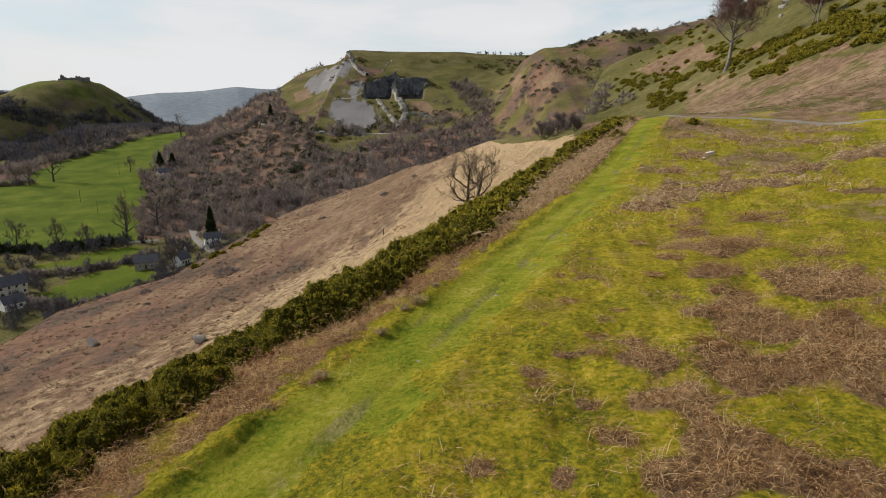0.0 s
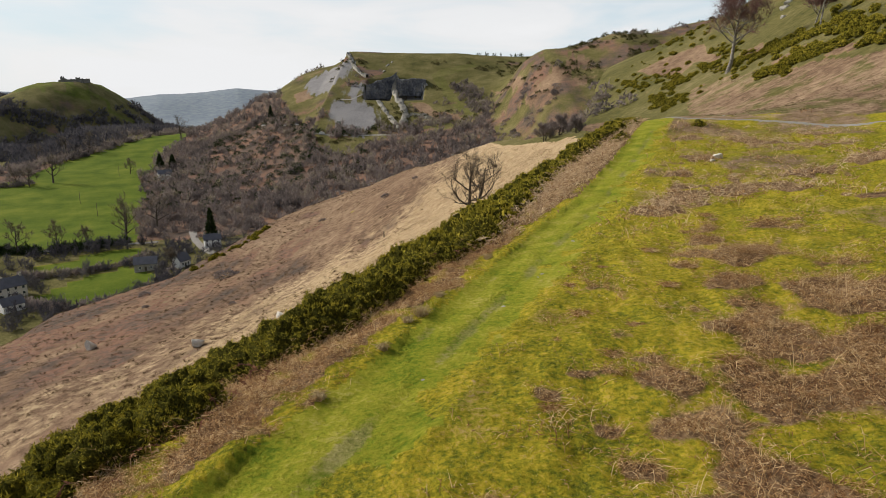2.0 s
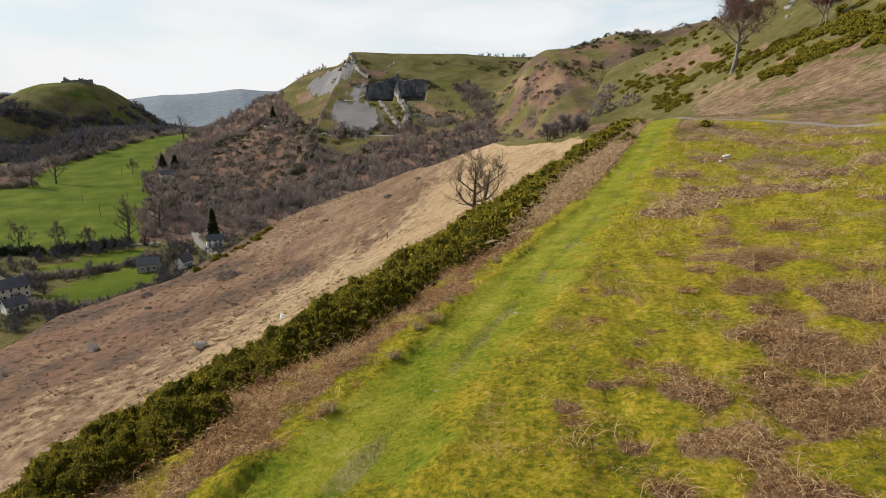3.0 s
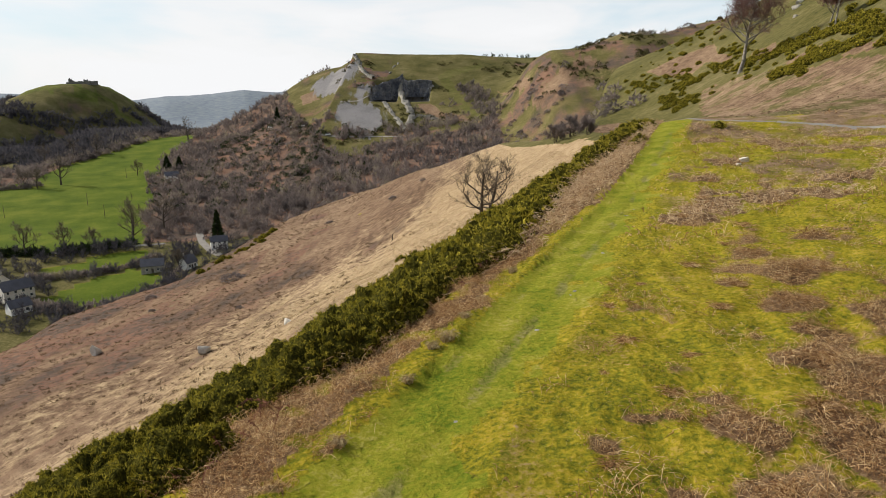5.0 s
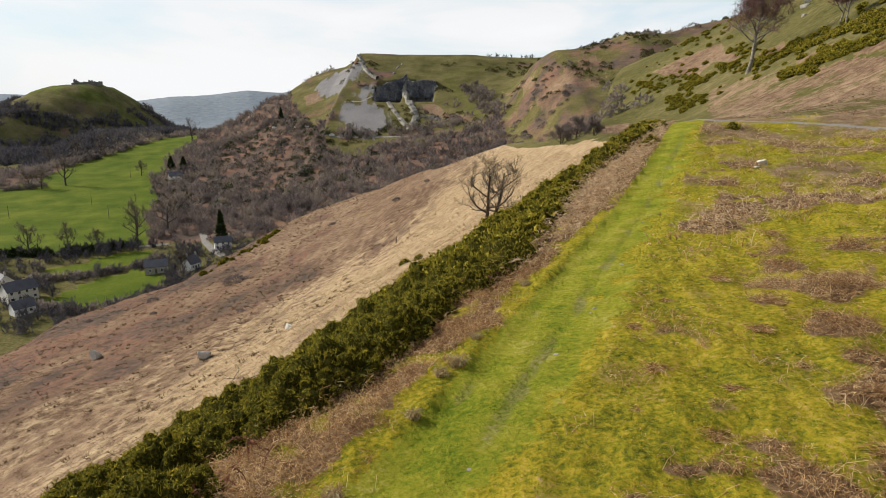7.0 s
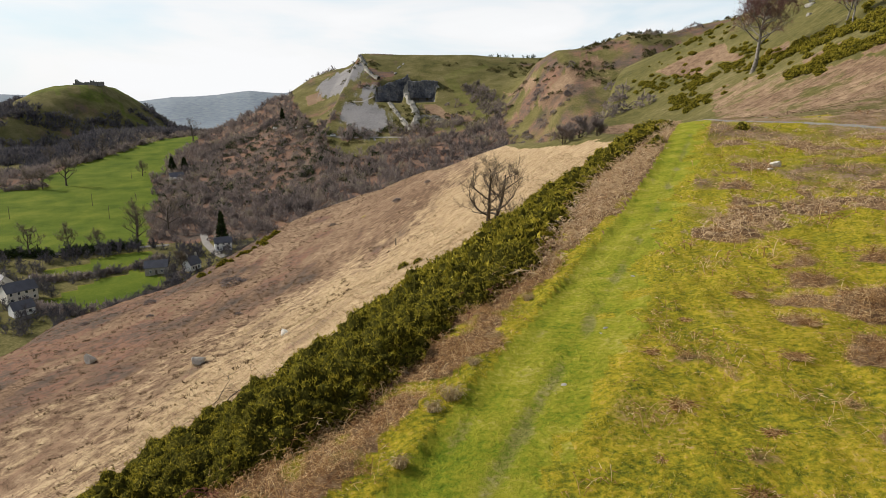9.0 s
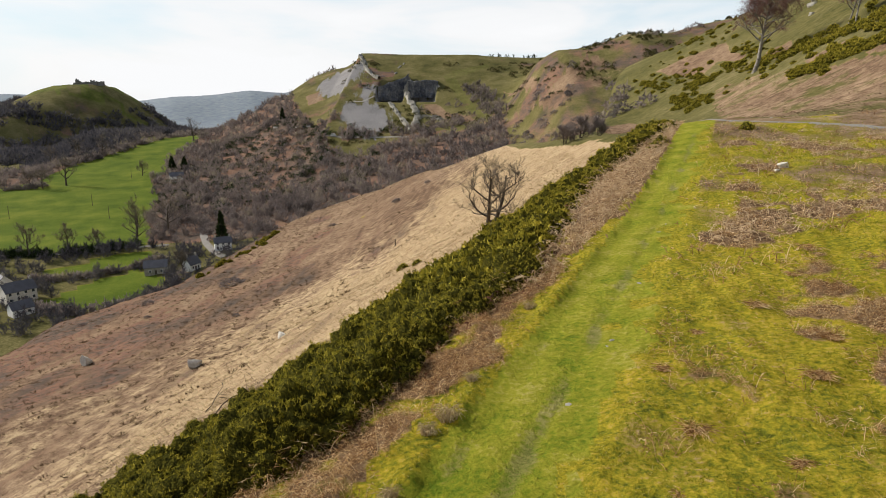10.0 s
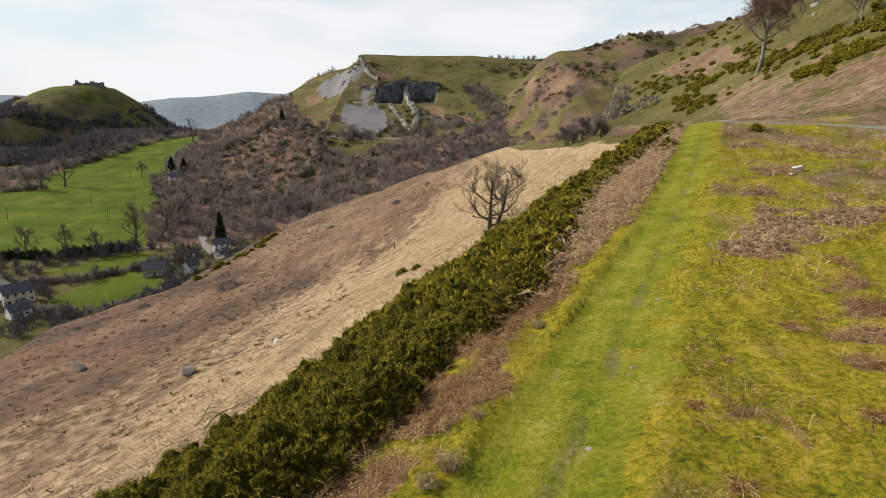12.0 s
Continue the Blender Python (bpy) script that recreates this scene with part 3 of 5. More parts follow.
class Soup:
    """Collects triangles for one mesh."""

    def __init__(self):
        self.v, self.f, self.n = [], [], 0

    def add(self, verts, faces):
        verts, faces = np.asarray(verts, float), np.asarray(faces, int)
        if faces.shape[1] == 4:
            faces = np.concatenate([faces[:, [0, 1, 2]], faces[:, [0, 2, 3]]])
        self.v.append(verts)
        self.f.append(faces + self.n)
        self.n += len(verts)

    def tube(self, pts, radii, sides):
        pts, radii = np.asarray(pts, float), np.asarray(radii, float)
        t = np.gradient(pts, axis=0)
        t /= np.linalg.norm(t, axis=1, keepdims=True) + 1e-9
        ref = np.where(np.abs(t[:, 2:3]) > 0.9, [[1.0, 0, 0]], [[0, 0, 1.0]])
        a = np.cross(t, ref)
        a /= np.linalg.norm(a, axis=1, keepdims=True) + 1e-9
        b = np.cross(t, a)
        ang = np.arange(sides) * 2 * math.pi / sides
        ring = pts[:, None] + radii[:, None, None] * (np.cos(ang)[None, :, None] * a[:, None] + np.sin(ang)[None, :, None] * b[:, None])
        n = len(pts)
        i, j = np.meshgrid(np.arange(n - 1), np.arange(sides), indexing="ij")
        j2 = (j + 1) % sides
        f = np.stack([i * sides + j, i * sides + j2, (i + 1) * sides + j2, (i + 1) * sides + j], -1).reshape(-1, 4)
        self.add(ring.reshape(-1, 3), f)

    def blades(self, base, tip, width):
        """Thin triangles from base to tip."""
        base, tip = np.asarray(base, float), np.asarray(tip, float)
        d = tip - base
        side = np.cross(d, np.random.normal(size=d.shape))
        side /= np.linalg.norm(side, axis=1, keepdims=True) + 1e-9
        side *= np.asarray(width).reshape(-1, 1) / 2
        v = np.stack([base - side, base + side, tip], 1).reshape(-1, 3)
        self.add(v, np.arange(len(v)).reshape(-1, 3))

    def box(self, lo, hi):
        (x0, y0, z0), (x1, y1, z1) = lo, hi
        v = [(x0, y0, z0), (x1, y0, z0), (x1, y1, z0), (x0, y1, z0), (x0, y0, z1), (x1, y0, z1), (x1, y1, z1), (x0, y1, z1)]
        self.add(v, [(0, 3, 2, 1), (4, 5, 6, 7), (0, 1, 5, 4), (1, 2, 6, 5), (2, 3, 7, 6), (3, 0, 4, 7)])

    def arrays(self):
        return np.concatenate(self.v), np.concatenate(self.f)


def lump(rx, ry, rz, rough=0.25, rings=9, segs=14, seed=0, freq=1.7):
    """A rounded, uneven closed body, as vertices and triangles."""
    th = np.linspace(0.0, math.pi, rings)
    ph = np.arange(segs) * 2 * math.pi / segs
    T, P = np.meshgrid(th, ph, indexing="ij")
    d = np.stack([np.sin(T) * np.cos(P), np.sin(T) * np.sin(P), np.cos(T)], -1).reshape(-1, 3)
    k = np.array([noise.noise(Vector(q * freq) + Vector((seed * 7.1, seed * 3.3, 0))) + 0.5 * noise.noise(Vector(q * freq * 2.3) + Vector((0, seed * 5.7, 0))) for q in d])
    d = d * (1 + rough * k)[:, None]
    i, j = np.meshgrid(np.arange(rings - 1), np.arange(segs), indexing="ij")
    j2 = (j + 1) % segs
    f = np.stack([i * segs + j, (i + 1) * segs + j, (i + 1) * segs + j2, i * segs + j2], -1).reshape(-1, 4)
    f = np.concatenate([f[:, [0, 1, 2]], f[:, [0, 2, 3]]])
    return d * [rx, ry, rz], f


# ---- more materials ----
M_GORSE = material("gorse_shoots", [(0.32, .10, .098, .013), (0.48, .265, .23, .028), (0.66, .50, .41, .055)], 1.3, 5.0, bump=0, random_tint=0.30, thin=0.10, spec=0.02)
M_SCRUB = material("dark_hill_scrub", [(0.34, .03, .034, .012), (0.5, .07, .068, .025), (0.66, .13, .11, .05)], 0.05, 0.5, bump=0, random_tint=0.3, thin=0.3, spec=0.0)
M_CLUMP = material("broken_bracken", [(0.34, .06, .036, .022), (0.5, .12, .08, .048), (0.66, .22, .155, .09)], 0.3, 2.0, bump=0, random_tint=0.3, thin=0.3, spec=0.02)
# inner growth of the gorse, its olive darkened to stand for shade in gaps
M_GORSE_CORE = material("gorse_shaded_inside", [(0.34, .012, .013, .004), (0.5, .055, .052, .010), (0.66, .16, .135, .022)], 3.0, 24.0, bump=1.0, mix_small=0.7, distance=0.10, spec=0.0)
M_FROND = material("dead_bracken_fronds", [(0.30, .18, .09, .042), (0.45, .39, .23, .108), (0.60, .57, .385, .19), (0.75, .75, .58, .34)], 0.6, 3.0, bump=0, random_tint=0.55, thin=0.5, spec=0.03)
M_PALEFROND = material("bleached_bracken", [(0.30, .30, .19, .105), (0.5, .52, .37, .22), (0.7, .70, .56, .37)], 0.6, 3.0, bump=0, random_tint=0.45, thin=0.35, spec=0.02)
M_REDFROND = material("russet_bracken", [(0.30, .10, .04, .025), (0.6, .22, .10, .06)], 0.6, 3.0, bump=0, random_tint=0.4, thin=0.3)
M_BLADE = material("grass_blades", [(0.30, .16, .175, .014), (0.45, .24, .235, .017), (0.58, .31, .27, .025), (0.75, .44, .37, .12)], 0.6, 4.0, bump=0, random_tint=0.6, thin=0.6, spec=0.02)
M_STRAWBLADE = material("straw_blades", [(0.30, .28, .20, .11), (0.5, .42, .32, .18), (0.72, .58, .48, .28)], 0.6, 4.0, bump=0, random_tint=0.4, thin=0.3)
M_BARK = material("grey_bark", [(0.30, .035, .028, .022), (0.5, .07, .055, .042), (0.7, .13, .115, .085)], 0.8, 6.0, bump=0.6, distance=0.03)
M_BIRCHBARK = material("birch_bark", [(0.38, .08, .07, .06), (0.5, .22, .20, .17), (0.7, .48, .45, .40)], 0.6, 2.5, bump=0.3)
M_TWIG = material("bare_twigs", [(0.30, .09, .07, .055), (0.5, .16, .13, .095), (0.7, .24, .19, .135)], 0.05, 0.4, bump=0, random_tint=0.3)
M_BIRCHTWIG = material("purple_birch_twigs", [(0.30, .11, .055, .05), (0.7, .22, .125, .105)], 0.3, 2.0, bump=0, random_tint=0.3)
M_WOODTWIG = material("winter_wood_twigs", [(0.36, .11, .096, .092), (0.45, .185, .156, .145), (0.52, .255, .21, .195), (0.60, .31, .265, .215), (0.68, .34, .305, .175)], 0.06, 0.4, mix_small=0.25, bump=0, random_tint=0.12, thin=0.3, spec=0.0)
# bare twigs with the castle hill's blue-grey distance haze put into the colour
M_HAZEWOOD = material("haze_tinted_wood", [(0.36, .055, .055, .064), (0.48, .10, .094, .105), (0.60, .15, .138, .14), (0.70, .18, .165, .12)], 0.02, 0.2, bump=0, random_tint=0.2, thin=0.2, spec=0.0)
M_EVERGREEN = material("evergreen_leaves", [(0.30, .012, .022, .008), (0.6, .035, .055, .014)], 0.2, 2.0, bump=0, random_tint=0.3)
M_SLATE = material("roof_slate", [(0.3, .07, .07, .08), (0.7, .15, .15, .17)], 0.4, 3.0, rough=0.6, bump=0.3)
M_RENDER = material("cream_render", [(0.3, .55, .52, .45), (0.7, .72, .69, .62)], 0.3, 2.0, bump=0.1)
M_WHITE = material("white_paint", [(0.3, .72, .72, .70), (0.7, .82, .82, .80)], 0.3, 2.0, rough=0.5, bump=0)
M_GLASS = material("window_glass", [(0.3, .03, .035, .04), (0.7, .06, .07, .08)], 0.5, 1.0, rough=0.08, bump=0, spec=0.6)
M_STONE = material("weathered_stone", [(0.3, .16, .15, .13), (0.5, .30, .28, .24), (0.7, .46, .44, .38)], 0.9, 6.0, bump=0.6, distance=0.03)
M_PALESTONE = material("pale_limestone", [(0.3, .35, .33, .29), (0.5, .55, .52, .46), (0.7, .70, .67, .60)], 1.2, 8.0, bump=0.5, distance=0.03)
M_RUIN = material("ruin_masonry", [(0.3, .10, .10, .09), (0.7, .20, .19, .17)], 0.1, 0.6, bump=0.5, distance=0.3)
M_POST = material("grey_timber", [(0.3, .05, .04, .03), (0.7, .12, .10, .08)], 3.0, 20.0, bump=0.4, distance=0.01)
M_DARKPAINT = material("dark_car_paint", [(0.3, .04, .05, .07), (0.7, .07, .08, .10)], 0.5, 1.0, rough=0.3, bump=0)
M_TYRE = material("tyre_rubber", [(0.3, .015, .015, .015), (0.7, .03, .03, .03)], 3.0, 9.0, bump=0)


# ---- lane and walls ----
def strip(name, line, width, mat, lift, label, category, kind="structure"):
    """A ribbon that follows the ground along a line."""
    line = np.asarray(line, float)
    seg = np.linalg.norm(np.diff(line, axis=0), axis=1)
    s = np.concatenate([[0], np.cumsum(seg)])
    q = np.arange(0, s[-1], 0.8 if width < 5 else 3)
    P = np.stack([np.interp(q, s, line[:, 0]), np.interp(q, s, line[:, 1])], -1)
    for _ in range(6):
        P[1:-1] = (P[:-2] + 2 * P[1:-1] + P[2:]) / 4
    t = np.gradient(P, axis=0)
    t /= np.linalg.norm(t, axis=1, keepdims=True)
    nrm = np.stack([-t[:, 1], t[:, 0]], -1)
    cols = np.array((-0.5, -0.46, 0.0, 0.46, 0.5))
    ed = [land(P[:, 0] + nrm[:, 0] * c * width, P[:, 1] + nrm[:, 1] * c * width) for c in cols]
    V = []
    for c, e in zip(cols, ed):
        zz = e + lift - 0.16 * (abs(c) > 0.45)
        V.append(np.stack([P[:, 0] + nrm[:, 0] * c * width, P[:, 1] + nrm[:, 1] * c * width, zz], -1))
    V = np.stack(V, 1)
    n = len(P)
    i, j = np.meshgrid(np.arange(n - 1), np.arange(4), indexing="ij")
    f = np.stack([i * 5 + j, (i + 1) * 5 + j, (i + 1) * 5 + j + 1, i * 5 + j + 1], -1).reshape(-1, 4)
    ob = mesh_object(name, V.reshape(-1, 3), f[:, ::-1], [mat])
    return tagged(ob, label, category, kind=kind)


strip("road", LANE, 2.0, M_TARMAC, 0.05,
      "narrow grey tarmac lane crossing the hillside", "road")
strip("road", [(-158, 395), (-150, 372), (-140, 350), (-127, 328), (-118, 318)], 4.0, M_TARMAC, 0.3, "pale valley lane beside the white cottage", "road")
strip("road", [(-240, 322), (-200, 330), (-172, 343), (-160, 350)], 4.0, M_TARMAC, 0.3, "pale valley lane along the pasture hedge", "road")
strip("road", [(-118, 585), (-100, 580), (-82, 578), (-62, 573), (-40, 566)], 3.0, M_SCREE, 0.3, "pale quarry track below the scree", "road")
strip("road", [(-112, 667), (-95, 671), (-86, 688), (-80, 700)], 2.4, M_SCREE, 0.3, "narrow quarry bench track above the scree", "road")


# ---- gorse ----
def gorse_shape(d, seed):
    """How far out the bush reaches in each direction: rounded cushions with creases between them."""
    out = []
    for q in d:
        v = Vector(q)
        crease = abs(noise.noise(v * 2.6 + Vector((seed * 3.1, 9, 0))))
        fine = abs(noise.noise(v * 6.0 + Vector((seed * 1.7, 2, 5))))
        out.append(0.66 + 0.62 * min(crease, 0.5) ** 0.6 + 0.22 * min(fine, 0.5) ** 0.7 + 0.22 * noise.noise(v * 1.3 + Vector((seed * 2.3, 0, 7))))
    return np.array(out)


def gorse_mesh(seed, r, h, clumps, per, blade, wide=0.3):
    """Short spiny shoots in tufts over a body of small cushions."""
    rng = np.random.default_rng(seed)
    s = Soup()
    th = np.arccos(1 - rng.random(clumps) * 1.02)
    ph = rng.random(clumps) * 2 * math.pi
    d = np.stack([np.sin(th) * np.cos(ph), np.sin(th) * np.sin(ph), np.cos(th)], -1)
    c = d * gorse_shape(d, seed)[:, None] * [r, r, h]
    c[:, 2] = np.maximum(c[:, 2], 0.02)
    size = blade * (0.7 + 0.7 * rng.random(clumps))
    for q in range(per):
        a = rng.normal(size=(clumps, 3))
        a /= np.linalg.norm(a, axis=1, keepdims=True)
        a += d * 0.5 + [0, 0, 0.35]
        tip = c + a * size[:, None] * (0.55 + 0.5 * rng.random((clumps, 1)))
        base = c + rng.normal(size=(clumps, 3)) * size[:, None] * 0.3
        s.blades(base, tip, size * wide * (0.8 + 0.5 * rng.random(clumps)))
    rings, segs = (18, 30) if clumps > 500 else (9, 14)
    T, P = np.meshgrid(np.linspace(0.0, 1.75, rings), np.arange(segs) * 2 * math.pi / segs, indexing="ij")
    d = np.stack([np.sin(T) * np.cos(P), np.sin(T) * np.sin(P), np.cos(T)], -1).reshape(-1, 3)
    core = d * 1.0 * gorse_shape(d, seed)[:, None] * [r, r, h]
    i, j = np.meshgrid(np.arange(rings - 1), np.arange(segs), indexing="ij")
    j2 = (j + 1) % segs
    dead = Soup()
    dead.add(core, np.stack([i * segs + j, (i + 1) * segs + j, (i + 1) * segs + j2, i * segs + j2], -1).reshape(-1, 4))
    n = 16
    a = rng.random(n) * 2 * math.pi
    b = np.stack([np.cos(a) * r * .7, np.sin(a) * r * .7, rng.random(n) * .25 * h], -1)
    dead.blades(b, b * [1.3, 1.3, 1] + np.stack([0 * a, 0 * a, .05 + rng.random(n) * .3 * h], -1), np.full(n, 0.012))
    return s.arrays(), dead.arrays()


def gorse_bush(seed, r, h, clumps, per, blade, label, group):
    (v, f), (cv, cf) = gorse_mesh(seed, r, h, clumps, per, blade)
    ob = tagged(mesh_object("gorse_bush", v, f, [M_GORSE], smooth=False), label, "bush", group)
    part("shaded_core", cv, cf, M_GORSE_CORE, ob, "dense inner growth coloured dark for the shade between shoots")
    return ob


def lay(ob, spots, rng, lo, hi, sink=0.06, front=False):
    """Copies of the template things in ob, one at each spot; the templates take the first spots."""
    for i, (x, y) in enumerate(spots):
        k = lo + (hi - lo) * rng.random()
        if front and float(path_x(y)) - x < gorse_right(y) + 1.3:
            k *= 1.08
        m = pose(x, y, floor_at(x, y, sink), 0, 0, rng.random() * 360) @ Matrix.Diagonal((k, k, k * (0.85 + 0.3 * rng.random()), 1))
        if i < len(ob):
            ob[i].matrix_basis = m
        else:
            src = ob[int(rng.integers(len(ob)))]
            c = copy_thing(src, pose(0, 0, 0))
            c.matrix_basis = m


def hedge_spots(rng):
    """Even, close spots over the belt below the track."""
    out = []
    y = 2.0
    while y < 64:
        gap = 0.74 if y < 24 else 0.95 if y < 34 else 1.15
        a, b = float(gorse_right(y)) + 0.45, float(gorse_left(y)) - 0.5
        x = a + rng.random() * 0.5 - 0.25
        while x < max(b, a + 0.6):
            yy = y + (rng.random() - 0.5) * gap
            if fbm(np.array([(path_x(yy) - x) / 2.4]), np.array([yy / 2.4]), 91)[0] < 0.21:
                out.append((float(path_x(yy)) - x, yy))
            x += gap * (1.0 + 0.35 * rng.random())
        y += gap * 0.92
    return out


rng = np.random.default_rng(11)
belt = hedge_spots(rng)
near = [p for p in belt if p[1] < 24]
farther = [p for p in belt if p[1] >= 24]
HEDGE = "gorse belt below the track"
lay([gorse_bush(100 + i, 0.66, 0.66, 900, 6, 0.045, "dense olive-green gorse bush with spiny upright shoots", HEDGE) for i in range(6)], near, rng, 0.55, 1.25, front=True)
GORSE_MID = [gorse_mesh(200 + i, 0.9, 0.85, 250, 6, 0.10, 0.5) for i in range(4)]
GORSE_FAR = [gorse_mesh(300 + i, 1.0, 0.9, 110, 7, 0.18, 0.6) for i in range(4)]


def along(line, n, spread, rng):
    line = np.asarray(line, float)
    s = np.concatenate([[0], np.cumsum(np.linalg.norm(np.diff(line, axis=0), axis=1))])
    q = rng.random(n) * s[-1]
    return [(float(np.interp(t, s, line[:, 0]) + rng.normal() * spread), float(np.interp(t, s, line[:, 1]) + rng.normal() * spread)) for t in q]


hillside = along([(57.4, 162), (60, 157), (63.3, 154)], 60, 2.4, rng) + along([(52.2, 159), (50.6, 147), (48.1, 132)], 45, 1.8, rng) + along([(61.7, 144), (64.5, 139)], 24, 2.0, rng)
hillside += along([(49.6, 101), (51, 96.7), (52, 91.5)], 46, 1.2, rng) + along([(64.9, 138), (61.5, 121), (62.5, 115)], 80, 3.0, rng) + along([(55.5, 98), (57, 91), (60, 84)], 74, 3.2, rng)
hillside += along([(57, 207), (60.2, 186), (58, 170)], 60, 2.4, rng) + along([(62, 118), (60, 104), (59, 94)], 50, 2.0, rng) + along([(52, 84), (54, 72), (58, 60)], 26, 1.6, rng) + along([(70, 70), (72, 100), (76, 130)], 90, 7, rng)
hillside += along([(-51.5, 127), (-49, 137), (-47.5, 152), (-46.5, 168)], 34, 1.0, rng)
hillside += along([(74, 200), (82, 230), (95, 262)], 60, 8, rng) + along([(66, 150), (70, 165), (73, 176)], 30, 2.0, rng)


def scatter(name, templates, x, y, scale, mat, label, category, seed, tall=1.0, sink=0.0, parent=None):
    """Many copies of the templates, turned and scaled, as one mesh."""
    rng = np.random.default_rng(seed)
    z = land(x, y) - sink
    s = Soup()
    which = rng.integers(len(templates), size=len(x))
    for q, (v, f) in enumerate(templates):
        m = which == q
        if not m.any():
            continue
        a = rng.random(m.sum()) * 6.283
        k = scale[m]
        c, sn = np.cos(a), np.sin(a)
        V = np.stack([k[:, None] * (c[:, None] * v[:, 0] - sn[:, None] * v[:, 1]) + x[m][:, None],
                      k[:, None] * (sn[:, None] * v[:, 0] + c[:, None] * v[:, 1]) + y[m][:, None],
                      k[:, None] * tall * v[:, 2] + z[m][:, None]], -1)
        s.add(V.reshape(-1, 3), (f[None] + np.arange(m.sum())[:, None, None] * len(v)).reshape(-1, 3))
    ob = mesh_object(name, *s.arrays(), [mat], parent, smooth=False)
    return ob if parent else tagged(ob, label, category, kind="stuff")


def gorse_stand(templates, spots, lo, hi, label, seed):
    p = np.array(spots)
    k = lo + (hi - lo) * np.random.default_rng(seed).random(len(p))
    ob = scatter("gorse", [t[0] for t in templates], p[:, 0], p[:, 1], k, M_GORSE, label, "gorse", seed, sink=0.08)
    scatter("shaded_core", [t[1] for t in templates], p[:, 0], p[:, 1], k, M_GORSE_CORE, "", "", seed, sink=0.08, parent=ob)


gorse_stand(GORSE_MID, farther, 0.55, 1.25, "olive gorse belt running on beside the track", 5)
gorse_stand(GORSE_FAR, hillside, 0.3, 1.0, "dark green gorse scattered over the open hillside", 6)
lay([gorse_bush(320 + i, 0.6, 0.6, 90, 9, 0.11, "small lone gorse bush in dry grass", "lone gorse bushes") for i in range(2)],
    [(19.3, 49.6), (-5.2, 62.7), (-3.6, 58.5), (16.3, 55.9), (12.6, 47.5), (13.2, 48.4)], rng, 0.7, 1.05)


# ---- dead bracken, grass and straw, too many to count ----
def fronds(n_try, xr, yr, rng, length, width, cond, pinnae):
    """Collapsed bracken: arching pale stems with withered side leaflets."""
    x = rng.uniform(*xr, n_try)
    y = rng.uniform(*yr, n_try)
    ok = cond(x, y)
    x, y = x[ok], y[ok]
    n = len(x)
    z = land(x, y)
    a = rng.random(n) * 2 * math.pi
    L = length * (0.5 + rng.random(n))
    dirv = np.stack([np.cos(a), np.sin(a), 0 * a], -1)
    h = L * (0.2 + 0.65 * rng.random(n) ** 1.5)
    base = np.stack([x, y, z - 0.02], -1)
    pts = [base + dirv * (L * t)[:, None] + np.stack([0 * a, 0 * a, h * 4 * t * (1 - 0.75 * t) * 0.75], -1) for t in (np.zeros(n), np.full(n, .35), np.full(n, .7), np.ones(n))]
    side = np.stack([-np.sin(a), np.cos(a), 0.4 * rng.normal(size=n)], -1) * (width / 2)
    s = Soup()
    V = np.stack([pts[0] - side, pts[0] + side, pts[1] - side, pts[1] + side, pts[2] - side * .8, pts[2] + side * .8, pts[3]], 1)
    tri = np.array([(0, 1, 3), (0, 3, 2), (2, 3, 5), (2, 5, 4), (4, 5, 6)])
    s.add(V.reshape(-1, 3), (np.arange(n)[:, None, None] * 7 + tri[None]).reshape(-1, 3))
    for q in range(pinnae):
        t = 0.25 + 0.7 * rng.random(n)
        p = base + dirv * (L * t)[:, None] + np.stack([0 * a, 0 * a, h * 4 * t * (1 - 0.75 * t) * 0.75], -1)
        e = p + side / width * 2 * (L * 0.22 * rng.normal(size=n))[:, None] + np.stack([0 * a, 0 * a, -0.10 * L * rng.random(n)], -1)
        s.blades(p, e, np.full(n, width * 1.9))
    return s.arrays()


def bracken_spot(x, y):
    o = path_x(y) - x
    keep = bracken_here(x, y) + np.where(x > path_x(y), 0.45, 0.25) * (value_noise(x * 9, y * 9, 7) - np.where(x > path_x(y), 0.5, 0.2)) - 0.10 * (x > path_x(y)) * value_noise(x * 1.7, y * 1.7, 8) > 0.02
    return keep & (o < gorse_right(y) + 0.8)


v1, f1 = fronds(150000, (-9, 12), (2.5, 24), np.random.default_rng(21), 0.2, 0.005, bracken_spot, 7)
v0, f0 = fronds(7000, (-9, 14), (2.5, 24), np.random.default_rng(26), 0.5, 0.006, bracken_spot, 5)
v1, f1 = np.concatenate([v1, v0]), np.concatenate([f1, f0 + len(v1)])
v3, f3 = fronds(26000, (-7, 13), (2.5, 22), np.random.default_rng(24), 0.22, 0.008,
                lambda x, y: (np.abs(x - path_x(y)) > 1.3) & (path_x(y) - x < 3.6) & (fbm(x / 0.7, y / 0.7, 57, 2) > 0.13), 3)
v4, f4 = fronds(12000, (-2, 28), (20, 52), np.random.default_rng(25), 0.4, 0.02,
                lambda x, y: (x - path_x(y) > 1.0) & (lane_distance(x, y) > 2) & (fbm(x / 1.2, y / 1.2, 58, 2) > 0.12), 3)
v2, f2 = np.concatenate([v3, v4]), np.concatenate([f3, f4 + len(v3)])
vr, fr = fronds(26000, (2, 28), (24, 54), np.random.default_rng(22), 0.4, 0.016, lambda x, y: bracken_spot(x, y) & (x > path_x(y)), 6)
v5, f5 = fronds(34000, (-4, 22), (22, 60), np.random.default_rng(27), 0.5, 0.02,
                lambda x, y: (path_x(y) - x > 1.5) & bracken_spot(x, y), 6)
